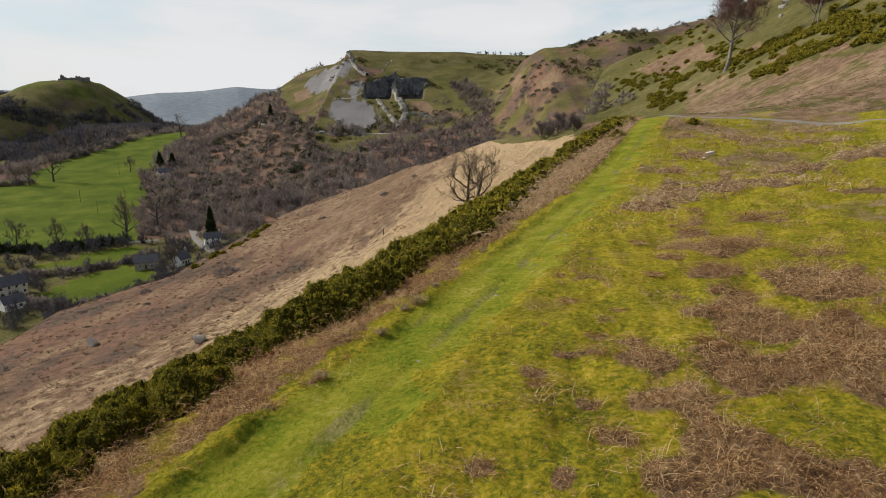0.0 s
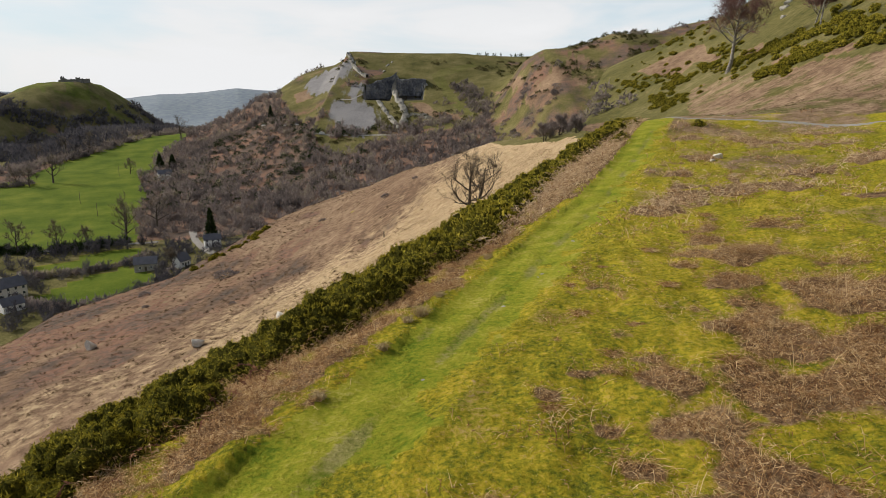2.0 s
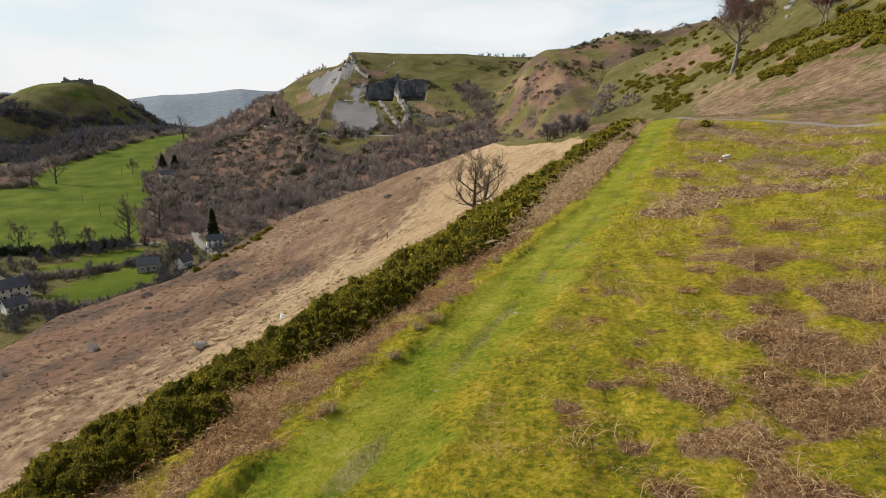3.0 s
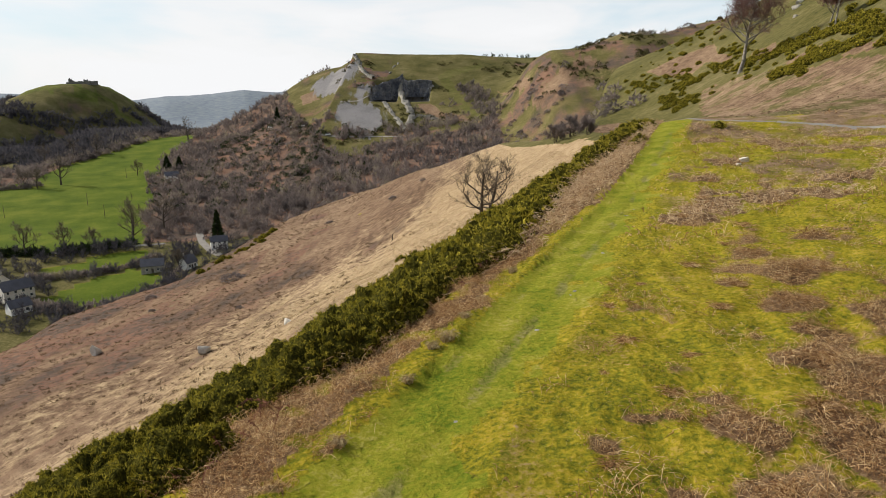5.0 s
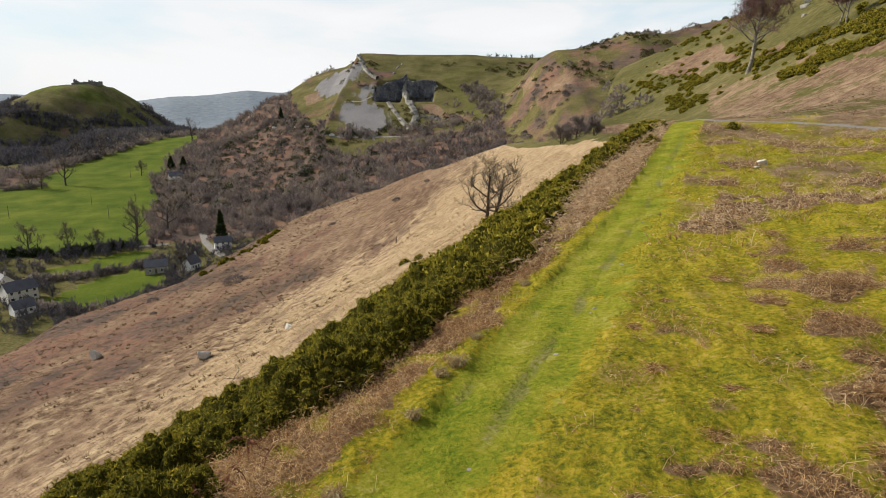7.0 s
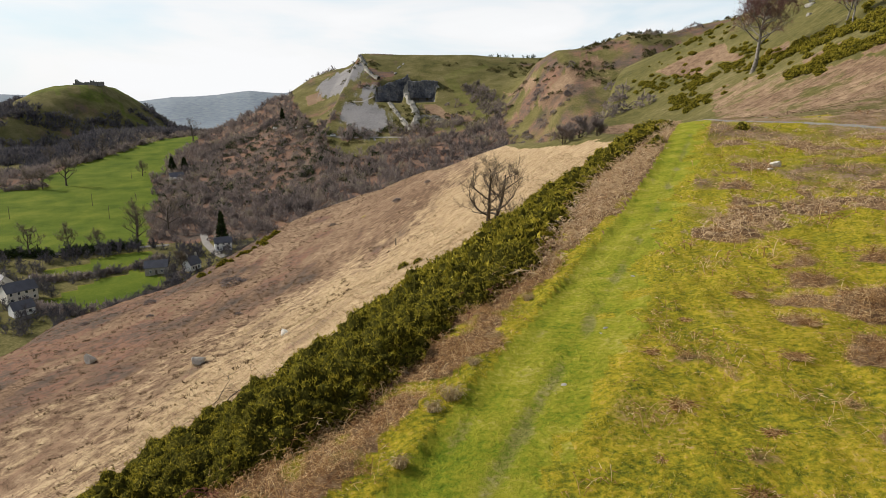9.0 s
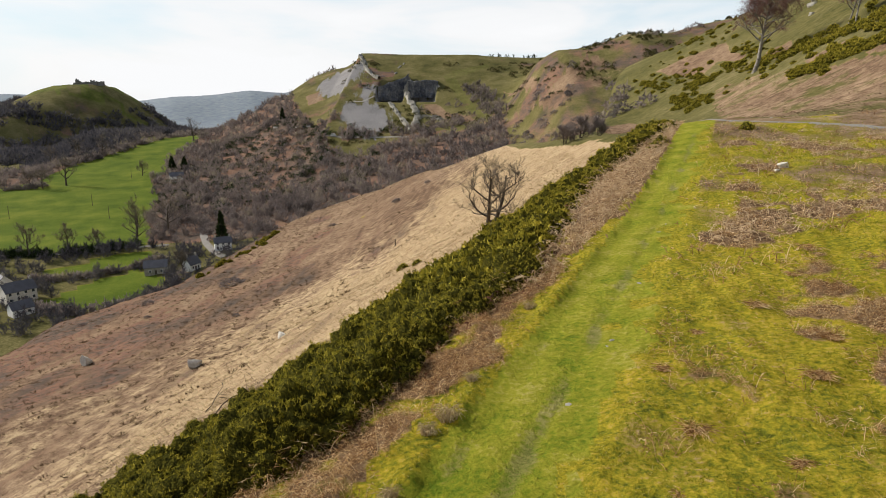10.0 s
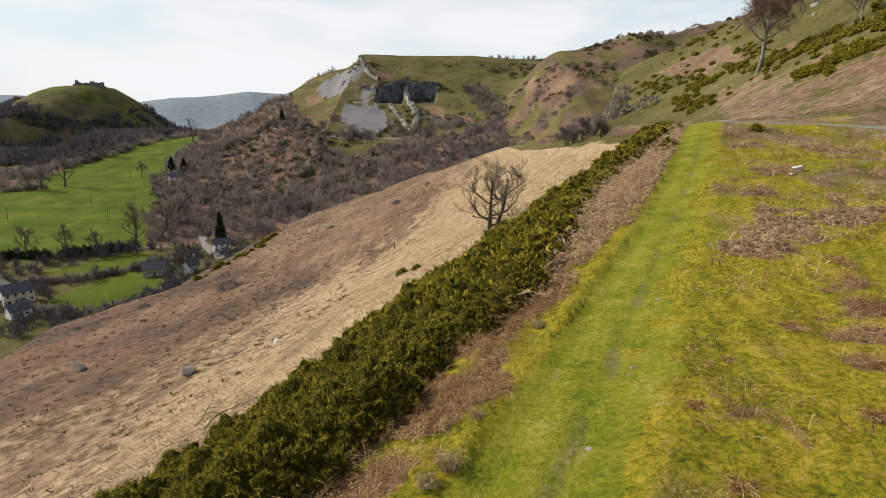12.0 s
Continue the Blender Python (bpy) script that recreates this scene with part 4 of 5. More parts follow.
tagged(mesh_object("pale_bracken", np.concatenate([v5, vr]), np.concatenate([f5, fr + len(v5)]), [M_PALEFROND], smooth=False), "bleached pink-tan bracken on both sides of the track", "bracken", kind="stuff")
tagged(mesh_object("dead_bracken", np.concatenate([v1, v2]), np.concatenate([f1, f2 + len(v1)]), [M_FROND], smooth=False),
       "tangled tan stems of collapsed dead bracken", "bracken", kind="stuff")
v1, f1 = fronds(5200, (-9, 16), (2.5, 55), np.random.default_rng(23), 0.5, 0.02,
                lambda x, y: np.abs(path_x(y) - x - gorse_right(y) + 0.1) < 0.5 + 0.3 * np.sin(y * 1.3), 7)
tagged(mesh_object("russet_bracken", v1, f1, [M_REDFROND], smooth=False), "russet withered bracken along the foot of the gorse", "bracken", kind="stuff")


def tussocks(n, rng, xr, yr, cond, height, width, lie=(0, 0)):
    x, y = rng.uniform(*xr, n), rng.uniform(*yr, n)
    ok = cond(x, y)
    x, y = x[ok], y[ok]
    base = np.stack([x, y, land(x, y) - 0.01], -1)
    h = height * (0.4 + rng.random(len(x)))
    tip = base + np.stack([rng.normal(size=len(x)) * h * .7, rng.normal(size=len(x)) * h * .7, h], -1)
    tip[:, 0] += 2.2 * h * lie[0]
    tip[:, 1] += 2.2 * h * lie[1]
    tip[:, 2] = np.maximum(tip[:, 2], land(tip[:, 0], tip[:, 1]) + 0.3 * h)
    s = Soup()
    s.blades(base, tip, np.full(len(x), width))
    return s.arrays()


def turf_spot(x, y):
    return (ground_cover(x, y) == TURF) & (x > path_x(y) - 4)


v1, f1 = tussocks(190000, np.random.default_rng(31), (-6, 13), (3, 20), turf_spot, 0.04, 0.012)
v2, f2 = tussocks(50000, np.random.default_rng(32), (-2, 26), (20, 50), turf_spot, 0.07, 0.03)
tagged(mesh_object("grass", np.concatenate([v1, v2]), np.concatenate([f1, f2 + len(v1)]), [M_BLADE], smooth=False), "short mossy yellow-green turf grass", "grass", kind="stuff")


def slope_spot(x, y):
    d = edge_x(y) - x
    return (d > 3) & (d < 75) & (ground_cover(x, y) == STRAW) & (path_x(y) - x > gorse_left(y) - 1)


v1, f1 = tussocks(110000, np.random.default_rng(33), (-45, 14), (15, 125), slope_spot, 0.09, 0.04, (-0.8, 0.25))
tagged(mesh_object("straw_grass", v1, f1, [M_STRAWBLADE], smooth=False), "bleached dry grass lying on the valley slope", "grass", kind="stuff")
v1, f1 = tussocks(80000, np.random.default_rng(34), (-80, 60), (15, 200),
                  lambda x, y: (ground_cover(x, y) == SLOPE) & ((edge_x(y) - x > 6) | (y > 50)), 0.09, 0.05, (-0.8, 0.25))
tagged(mesh_object("slope_bracken", v1, f1, [M_CLUMP], smooth=False), "dull brown flattened bracken on the open slope", "bracken", kind="stuff")


def clump_template(seed, n=22):
    rng = np.random.default_rng(seed)
    s = Soup()
    a = rng.random(n) * 6.283
    b = np.stack([np.cos(a), np.sin(a), 0 * a], -1) * (0.3 + 0.5 * rng.random((n, 1)))
    s.blades(b, b * 1.3 + np.stack([rng.normal(size=n) * .2, rng.normal(size=n) * .2, 0.25 + 0.5 * rng.random(n)], -1), np.full(n, 0.16))
    return s.arrays()


def clump_spots(n, seed):
    r = np.random.default_rng(seed)
    x, y = r.uniform(-95, 14, n), r.uniform(18, 215, n)
    d = edge_x(y) - x
    ok = (d > 10) & (d < 125) & (np.hypot(x, y) < brow_range(x / y) + 4) & (fbm(x / 6, y / 18, 48) + 0.012 * (d - 30) > 0.02) & (path_x(y) - x > gorse_left(y))
    return x[ok], y[ok], r


x, y, rng2 = clump_spots(15000, 61)
scatter("bracken_clumps", [clump_template(i) for i in range(4)], x, y, 0.10 + 0.34 * rng2.random(len(x)) ** 3, M_CLUMP, "dark clumps of broken bracken on the slope", "bracken", 62)


def tussock(x, y, r, h, mat, label, name, group, seed):
    """One tuft of grass or broken fronds: arching blades from one root."""
    q = np.random.default_rng(seed)
    s = Soup()
    n = 150
    a = q.random(n) * 6.283
    b = np.stack([np.cos(a), np.sin(a), 0 * a], -1) * (r * 0.55 * q.random((n, 1)))
    mid = b * 1.5 + np.stack([q.normal(size=n) * r * .25, q.normal(size=n) * r * .25, h * (0.5 + 0.5 * q.random(n))], -1)
    tip = mid + np.stack([np.cos(a) * r * .5, np.sin(a) * r * .5, -h * 0.35 * q.random(n)], -1)
    s.blades(b, mid, np.full(n, 0.02))
    s.blades(mid, tip, np.full(n, 0.012))
    ob = tagged(mesh_object(name, *s.arrays(), [mat], smooth=False), label, "tussock", group)
    ob.matrix_basis = pose(x, y, floor_at(x, y, 0.02))


for i, (x, y, r) in enumerate([(-0.6, 14.6, .24), (-0.9, 14.2, .16), (-1.3, 12.6, .15), (0.3, 17.6, .18), (-0.2, 16.0, .14), (-2.2, 10.6, .16), (1.3, 20.3, .18), (2.6, 24.0, .2)]):
    tussock(x, y, r, r * 1.1, M_STRAWBLADE, "pale bleached grass tussock beside the track", "grass_tussock", "pale tussocks by the track", 700 + i)
for i, (x, y, r) in enumerate([(2.8, 13.6, .22), (2.9, 11.3, .2), (5.1, 14.8, .22), (3.7, 12.6, .14), (6.2, 16.4, .2), (5.8, 18.4, .24), (9.1, 22.6, .3), (1.5, 9.3, .18), (4.6, 10.4, .25), (3.0, 15.6, .15), (7.6, 20.4, .2),
                               (4.2, 17.3, .12), (2.1, 12.2, .1), (5.6, 12.0, .2), (3.3, 8.6, .18), (8.2, 25.5, .3), (10.2, 29.0, .3)]):
    tussock(x, y, r * 1.2, r * 0.45, M_FROND, "small tuft of broken brown bracken on moss", "bracken_tuft", "bracken tufts on the turf", 730 + i)


# ---- trees ----
def grow(rng, start, aim, length, radius, level, out, bend=0.35, kids=(4, 4, 3), lift=0.25):
    """A limb and its side limbs, as lines with radii; level 0 ends in twigs."""
    n = 5
    p, d = np.array(start, float), np.array(aim, float)
    d /= np.linalg.norm(d)
    pts, rad = [p.copy()], [radius]
    for i in range(n):
        d = d + rng.normal(size=3) * bend * 0.5 + np.array([0, 0, lift * 0.35])
        d /= np.linalg.norm(d)
        p = p + d * length / n
        pts.append(p.copy())
        rad.append(radius * (1 - 0.72 * (i + 1) / n))
    out.append((np.array(pts), np.array(rad), level))
    if level > 0:
        for q in range(kids[level - 1]):
            t = 0.3 + 0.7 * (q + rng.random()) / kids[level - 1]
            i = min(int(t * n), n - 1)
            base = pts[i] + (pts[i + 1] - pts[i]) * (t * n - i)
            side = rng.normal(size=3)
            side[2] = abs(side[2]) * 0.6
            side /= np.linalg.norm(side)
            grow(rng, base, d * 0.55 + side, length * (0.45 + 0.3 * rng.random()), max(rad[i] * 0.6, 0.01), level - 1, out, bend, kids, lift)
    return out


def limbs_mesh(lines, sides=(3, 4, 5, 7)):
    s = Soup()
    for pts, rad, level in lines:
        s.tube(pts, rad, sides[min(level, 3)])
    return s.arrays()


def twigs_mesh(lines, rng, per, length, width, droop=0.0, levels=(0,)):
    s = Soup()
    for pts, rad, level in lines:
        if level in levels:
            t = rng.random(per) * (len(pts) - 1)
            i = np.minimum(t.astype(int), len(pts) - 2)
            b = pts[i] + (pts[i + 1] - pts[i]) * (t - i)[:, None]
            d = rng.normal(size=(per, 3)) + (pts[-1] - pts[0]) / (np.linalg.norm(pts[-1] - pts[0]) + 1e-6)
            d /= np.linalg.norm(d, axis=1, keepdims=True)
            d[:, 2] += 0.25 - droop
            s.blades(b, b + d * (length * (0.5 + rng.random(per)))[:, None], np.full(per, width))
    return s.arrays()


def bare_tree(seed, h, label, at, group="", bark=None, twig=None, lean=(0, 0), stems=1, per=14, twl=0.5, tww=0.03, limbs=7, spread=0.8, droop=0.0, crown_from=0.28, girth=0.032, name="tree", category="tree", kids=(4, 4, 3)):
    rng = np.random.default_rng(seed)
    lines = []
    for k in range(stems):
        a = rng.random() * 6.28
        off = np.array([math.cos(a), math.sin(a), 0]) * (0.06 * h if stems > 1 else 0)
        aim = np.array([lean[0] + (off[0] * 1.5 if stems > 1 else 0), lean[1] + (off[1] * 1.5 if stems > 1 else 0), 1.0])
        trunk = grow(rng, off - [0, 0, 0.3], aim, h * 0.72, h * girth / (1 if stems == 1 else 1.3), 0, [], 0.16, lift=0.5)[0]
        lines.append((trunk[0], trunk[1] * 1.0, 3))
        for q in range(max(3, limbs // stems)):
            t = crown_from + (1 - crown_from) * (q + 0.5 * rng.random()) / max(3, limbs // stems)
            i = min(int(t * 5), 4)
            base = trunk[0][i] + (trunk[0][i + 1] - trunk[0][i]) * (t * 5 - i)
            b = q * 2.4 + rng.random()
            out = np.array([math.cos(b) * spread, math.sin(b) * spread, 0.45 + 0.5 * t])
            grow(rng, base, out, h * (0.46 - 0.2 * t), trunk[1][i] * 0.6, 2, lines, 0.4, kids)
    body = tagged(thing(name, label, category, group, at, 0), label)
    v, f = limbs_mesh(lines)
    part("trunk", v, f, bark or M_BARK, body)
    v, f = twigs_mesh(lines, rng, per, twl, tww, droop)
    part("crown", v, f, twig or M_TWIG, body, "leafless winter twigs", smooth=False)
    return body


def put_tree(seed, h, label, x, y, **kw):
    return bare_tree(seed, h, label, (x, y, floor_at(x, y)), **kw)


# the old tree beside the gorse belt, the birches above the lane, thorns
put_tree(5, 6.2, "leafless twin-stemmed old thorn tree beside the gorse belt", 2.0, 55.0, stems=2, lean=(-0.10, 0), per=16, twl=0.45, tww=0.018, limbs=16, spread=3.6, crown_from=0.16, girth=0.038)
put_tree(8, 18.5, "tall leaning silver birch with purple bare twigs", 59.0, 137.4, bark=M_BIRCHBARK, twig=M_BIRCHTWIG, lean=(0.36, 0), per=60, twl=1.5, tww=0.03, limbs=15, spread=2.0, droop=0.45, crown_from=0.42, girth=0.024)
put_tree(9, 8.5, "small purple-twigged birch high on the slope", 67.5, 122, bark=M_BIRCHBARK, twig=M_BIRCHTWIG, lean=(0.1, 0), per=26, twl=0.9, tww=0.06, limbs=8, girth=0.02)
put_tree(12, 8.5, "small purple-twigged birch high on the slope", 66.3, 118, bark=M_BIRCHBARK, twig=M_BIRCHTWIG, lean=(-0.1, 0), per=26, twl=0.9, tww=0.06, limbs=8, girth=0.02)
put_tree(13, 8.5, "reddish bare tree standing beyond the brow", 25.6, 166, twig=M_BIRCHTWIG, per=30, twl=0.9, tww=0.05, limbs=12, spread=1.3)
for i, (x, y, h) in enumerate([(15.0, 97, 3.2), (17.5, 100, 3.6), (19.5, 96, 2.8)]):
    put_tree(40 + i, h, "low bare thorn scrub at the end of the slope", x, y, group="thorn scrub", twig=M_WOODTWIG, stems=2, per=18, twl=0.5, tww=0.045, limbs=10, spread=1.3, crown_from=0.1, name="thorn_bush", category="bush")
FT = "trees standing in the pasture"
for i, (x, y, h) in enumerate([(-326, 529, 20), (-338, 516, 14), (-350, 520, 12), (-375, 676, 19), (-390, 660, 18), (-408, 640, 17), (-313, 768, 22), (-280, 568, 11), (-180, 352, 17), (-190, 372, 19), (-176, 384, 17), (-196, 340, 9), (-208, 334, 12), (-131, 297, 9), (-222, 322, 14)]):
    put_tree(60 + i, h * 1.25, "bare winter field tree with a rounded crown", x, y, group=FT, per=12, twl=1.7, tww=0.13, limbs=8, spread=1.0, kids=(3, 3, 2))


def evergreen(x, y, h, r, label, seed, name="conifer"):
    """A dense pointed evergreen: many drooping sprays round a stem."""
    rng = np.random.default_rng(seed)
    s = Soup()
    n = 900
    t = rng.random(n) ** 0.8
    a = rng.random(n) * 6.283
    rad = r * (1 - t) ** 0.75 * (0.75 + 0.25 * rng.random(n)) * np.minimum(1, 0.55 + t * 4)
    b = np.stack([np.cos(a) * rad * .6, np.sin(a) * rad * .6, 0.06 * h + t * h * 0.94], -1)
    e = np.stack([np.cos(a) * rad * 1.1, np.sin(a) * rad * 1.1, 0.06 * h + t * h * 0.94 + 0.04 * h], -1) + rng.normal(size=(n, 3)) * 0.03 * h
    s.blades(b, e, np.full(n, 0.07 * h))
    body = thing(name, label, "tree", at=(x, y, floor_at(x, y)))
    st = Soup()
    st.tube(np.array([(0, 0, -0.5), (0, 0, h * 0.5), (0, 0, h * 0.95)]), [h * .02, h * .012, .03], 6)
    part("trunk", *st.arrays(), M_BARK, body)
    part("crown", *s.arrays(), M_EVERGREEN, body, "dark green needle sprays", smooth=False)
    return body


evergreen(-131, 351, 17, 4.0, "dark pointed conifer beside the white cottage", 1)
evergreen(-258, 580, 15, 5.5, "broad dark evergreen at the pasture edge", 2)
evergreen(-250, 588, 13, 5.0, "broad dark evergreen at the pasture edge", 3)
evergreen(-185, 694, 14, 3.5, "thin dark conifer beside the car park", 4)


# ---- woods, hedges and scrub: nobody could count them ----
def tree_template(seed, h, per, twl, tww, limbs, kids):
    rng = np.random.default_rng(seed)
    lines = []
    trunk = grow(rng, (0, 0, -0.4), (rng.normal() * .06, rng.normal() * .06, 1), h * 0.75, h * 0.022, 0, [], 0.16, lift=0.5)[0]
    lines.append((trunk[0], trunk[1], 1))
    for q in range(limbs):
        t = 0.25 + 0.75 * (q + 0.5 * rng.random()) / limbs
        i = min(int(t * 5), 4)
        b = q * 2.4 + rng.random()
        grow(rng, trunk[0][i], np.array([math.cos(b) * .8, math.sin(b) * .8, 0.5 + 0.6 * t]), h * (0.42 - 0.2 * t), trunk[1][i] * 0.55, 1, lines, 0.35, kids)
    s = Soup()
    for pts, rad, level in lines:
        if level > 0:
            s.tube(pts[[0, 2, 5]], rad[[0, 2, 5]], 3)
    v, f = twigs_mesh(lines, rng, per, twl, tww, 0, (0, 1))
    s.add(v, f)
    return s.arrays()


def bush_template(seed, n, leaf):
    rng = np.random.default_rng(seed)
    s = Soup()
    d = rng.normal(size=(n, 3))
    d[:, 2] = np.abs(d[:, 2])
    d /= np.linalg.norm(d, axis=1, keepdims=True)
    k = 1 + 0.35 * np.array([noise.noise(Vector(q * 2) + Vector((seed * 4.7, 0, 0))) for q in d])
    b = d * k[:, None] * (0.6 + 0.35 * rng.random((n, 1)))
    s.blades(b, b + (d + rng.normal(size=(n, 3)) * .6) * leaf, np.full(n, leaf * 0.8))
    return s.arrays()


def sample(n, xr, yr, cond, rng):
    x, y = rng.uniform(*xr, n), rng.uniform(*yr, n)
    m = cond(x, y)
    return x[m], y[m]


NEAR_TREES = [tree_template(i, 1.0, 9, 0.13, 0.018, 6, (4, 3, 2)) for i in range(5)]
FAR_TREES = [tree_template(20 + i, 1.0, 5, 0.2, 0.045, 4, (3, 3, 2)) for i in range(5)]
HILL_TREES = [tree_template(30 + i, 1.0, 4, 0.28, 0.08, 3, (2, 2, 2)) for i in range(4)]
BUSHES = [bush_template(i, 90, 0.27) for i in range(4)]
FINE_BUSHES = [bush_template(50 + i, 190, 0.15) for i in range(4)]
rng = np.random.default_rng(77)


def clear_of_fields(x, y):
    ok = ~(inside(FIELD_EDGE, x, y) | inside(PADDOCK_A, x, y) | inside(PADDOCK_B, x, y))
    ok &= ~((np.hypot(x + 187, y - 262) < 9) | (np.hypot(x + 124, y - 333) < 9) | (np.hypot(x + 128, y - 301) < 6) | (np.hypot(x + 178, y - 246) < 8))
    return ok


def near_wood(x, y):
    return clear_of_fields(x, y) & (ground_cover(x, y) == WOOD) & (fbm(x / 40, y / 40, 95) > -0.22)


def open_russet(x, y):
    """The open bracken side below the car park, with few trees."""
    return inside([(-254, 712), (-191, 692), (-120, 560), (-100, 470), (-150, 470), (-209, 560)], x, y)


x, y = sample(1700, (-250, 30), (140, 430), near_wood, rng)
keep = (y > 230) | (x < -90)
x, y = x[keep], y[keep]
low = np.where(y < 330, 0.65, 1.0)
scatter("woodland", NEAR_TREES, x, y, (8 + 6 * rng.random(len(x))) * low, M_WOODTWIG, "leafless grey-brown valley woodland", "woodland", int(rng.integers(9999)))
x, y = sample(460, (-235, -95), (225, 345), lambda x, y: clear_of_fields(x, y), rng)
scatter("woodland", NEAR_TREES, x, y, 7 + 5 * rng.random(len(x)), M_HAZEWOOD, "bare garden trees and thicket round the houses", "woodland", int(rng.integers(9999)))
x, y = sample(3300, (-420, 60), (400, 720), lambda x, y: near_wood(x, y) & (~open_russet(x, y) | (rng.random(x.shape) < 0.18)), rng)
scatter("woodland", FAR_TREES, x, y, 7 + 7 * rng.random(len(x)), M_WOODTWIG, "leafless mixed woodland below the quarry", "woodland", int(rng.integers(9999)))
x, y = sample(3600, (-1150, -380), (640, 1000), lambda x, y: clear_of_fields(x, y) & (ground_cover(x, y) == WOOD) & (fbm(x / 90, y / 90, 97) > -0.12), rng)
scatter("woodland", HILL_TREES, x, y, 12 + 9 * rng.random(len(x)), M_HAZEWOOD, "leafless woods round the castle hill", "woodland", int(rng.integers(9999)))
x, y = sample(900, (-420, -120), (700, 960), lambda x, y: clear_of_fields(x, y) & (ground_cover(x, y) == WOOD), rng)
scatter("woodland", FAR_TREES, x, y, 7 + 7 * rng.random(len(x)), M_WOODTWIG, "leafless woods on the hill's far flank", "woodland", int(rng.integers(9999)))
x, y = sample(5200, (-1020, -520), (960, 1400), lambda x, y: (ground_cover(x, y) == WOOD), rng)
scatter("woodland", HILL_TREES, x, y, 11 + 8 * rng.random(len(x)), M_HAZEWOOD, "leafless woods on the castle hill", "woodland", int(rng.integers(9999)))
x, y = sample(1100, (-260, 60), (230, 760), lambda x, y: (ground_cover(x, y) == WOOD) & clear_of_fields(x, y), rng)
scatter("scrub", BUSHES, x, y, 1.5 + 2.2 * rng.random(len(x)), M_WOODTWIG, "bare purple-brown scrub under the trees", "scrub", int(rng.integers(9999)))
x, y = sample(750, (-250, -60), (430, 720), lambda x, y: (ground_cover(x, y) == WOOD), rng)
scatter("evergreen_scrub", FINE_BUSHES, x, y, 1.8 + 2.4 * rng.random(len(x)), M_EVERGREEN, "dark holly and ivy bushes among bare trees", "scrub", int(rng.integers(9999)))
x, y = sample(3400, (-130, 420), (450, 820), lambda x, y: (fbm(x / 40, y / 40, 99) > 0.03) & ~((x < -20) & (y > 670) & (y < 740)) & ~inside(SCREE_LOW, x, y) & (x > -130 + (y < 560) * 140), rng)
scatter("hill_scrub", BUSHES, x, y, 0.9 + 2.2 * rng.random(len(x)), M_SCRUB, "dark gorse and heather scrub on far slopes", "scrub", int(rng.integers(9999)))
x, y = sample(1100, (10, 110), (170, 520), lambda x, y: (x < 28 + 0.12 * y) & (x > 6 + 0.05 * y) & (fbm(x / 20, y / 20, 101) > -0.05), rng)
scatter("gully_scrub", BUSHES, x, y, 1.2 + 1.8 * rng.random(len(x)), M_WOODTWIG, "bare thorn scrub filling the gully", "scrub", int(rng.integers(9999)))


def hedge(line, n, size, mat, label):
    p = np.array(along(line, n, 1.2, rng))
    scatter("hedge", BUSHES, p[:, 0], p[:, 1], size * (0.7 + 0.6 * rng.random(n)), mat, label, "hedge", int(rng.integers(9999)), 1.2)


hedge([(-262, 320), (-216, 324), (-190, 332), (-176, 344)], 90, 2.8, M_EVERGREEN, "dark overgrown hedge below the pasture")
hedge([(-200, 288), (-178, 293), (-158, 308), (-150, 322)], 60, 2.4, M_WOODTWIG, "bare hedge between two paddocks")
hedge([(-180, 256), (-152, 244), (-132, 258), (-128, 288)], 70, 2.4, M_WOODTWIG, "bare hedge below the lower paddock")
hedge([(-357, 537), (-340, 520), (-400, 494)], 34, 3.0, M_WOODTWIG, "bare hedge across the pasture")
hedge([(-375, 613), (-368, 688), (-365, 776), (-335, 860)], 60, 4.0, M_WOODTWIG, "bare hedge along the upper pasture")
x, y = np.array(along([(44, 866), (66, 868), (82, 869), (108, 872)], 20, 3, rng)).T
scatter("skyline_trees", FAR_TREES, x, y, 4.5 + 4 * rng.random(20), M_EVERGREEN, "small dark pines on the plateau skyline", "trees", int(rng.integers(9999)))
x, y = np.array(along([(150, 550), (160, 552), (205, 556), (212, 556)], 14, 4, rng)).T
scatter("skyline_scrub", BUSHES, x, y, 2.0 + 2 * rng.random(14), M_WOODTWIG, "bare scrub along the hill crest", "scrub", int(rng.integers(9999)))

# dark shrubs on the open slope
for i, (px, py, r) in enumerate([(-39.5, 112, 2.0), (-54, 110.5, 1.0), (-12.7, 138.7, 1.2), (-29.0, 84, 0.6), (-29, 151, 0.9), (-48, 98, 0.6), (-6.2, 141.4, 0.9), (-62, 104, 0.8)]):
    v, f = bush_template(300 + i, 420, 0.16)
    ob = tagged(mesh_object("shrub", v, f, [M_WOODTWIG], smooth=False), "low dark bramble shrub on the bracken slope", "bush", "shrubs on the slope")
    ob.matrix_basis = pose(px, py, floor_at(px, py, 0.1), 0, 0, i * 50) @ Matrix.Diagonal((r * 1.2, r * 0.9, r * 0.75, 1))


# ---- stones ----
def angular(sx, sy, sz, seed):
    """A broken block: a body cut by a dozen random planes."""
    v, f = lump(1.0, 1.0, 1.0, 0.12, 8, 11, seed, 2.5)
    r = np.random.default_rng(seed + 500)
    for q in range(13):
        d = r.normal(size=3)
        d /= np.linalg.norm(d)
        over = np.maximum(v @ d - (0.38 + 0.32 * r.random()), 0)
        v = v - over[:, None] * d
    return v * [sx, sy, sz], f


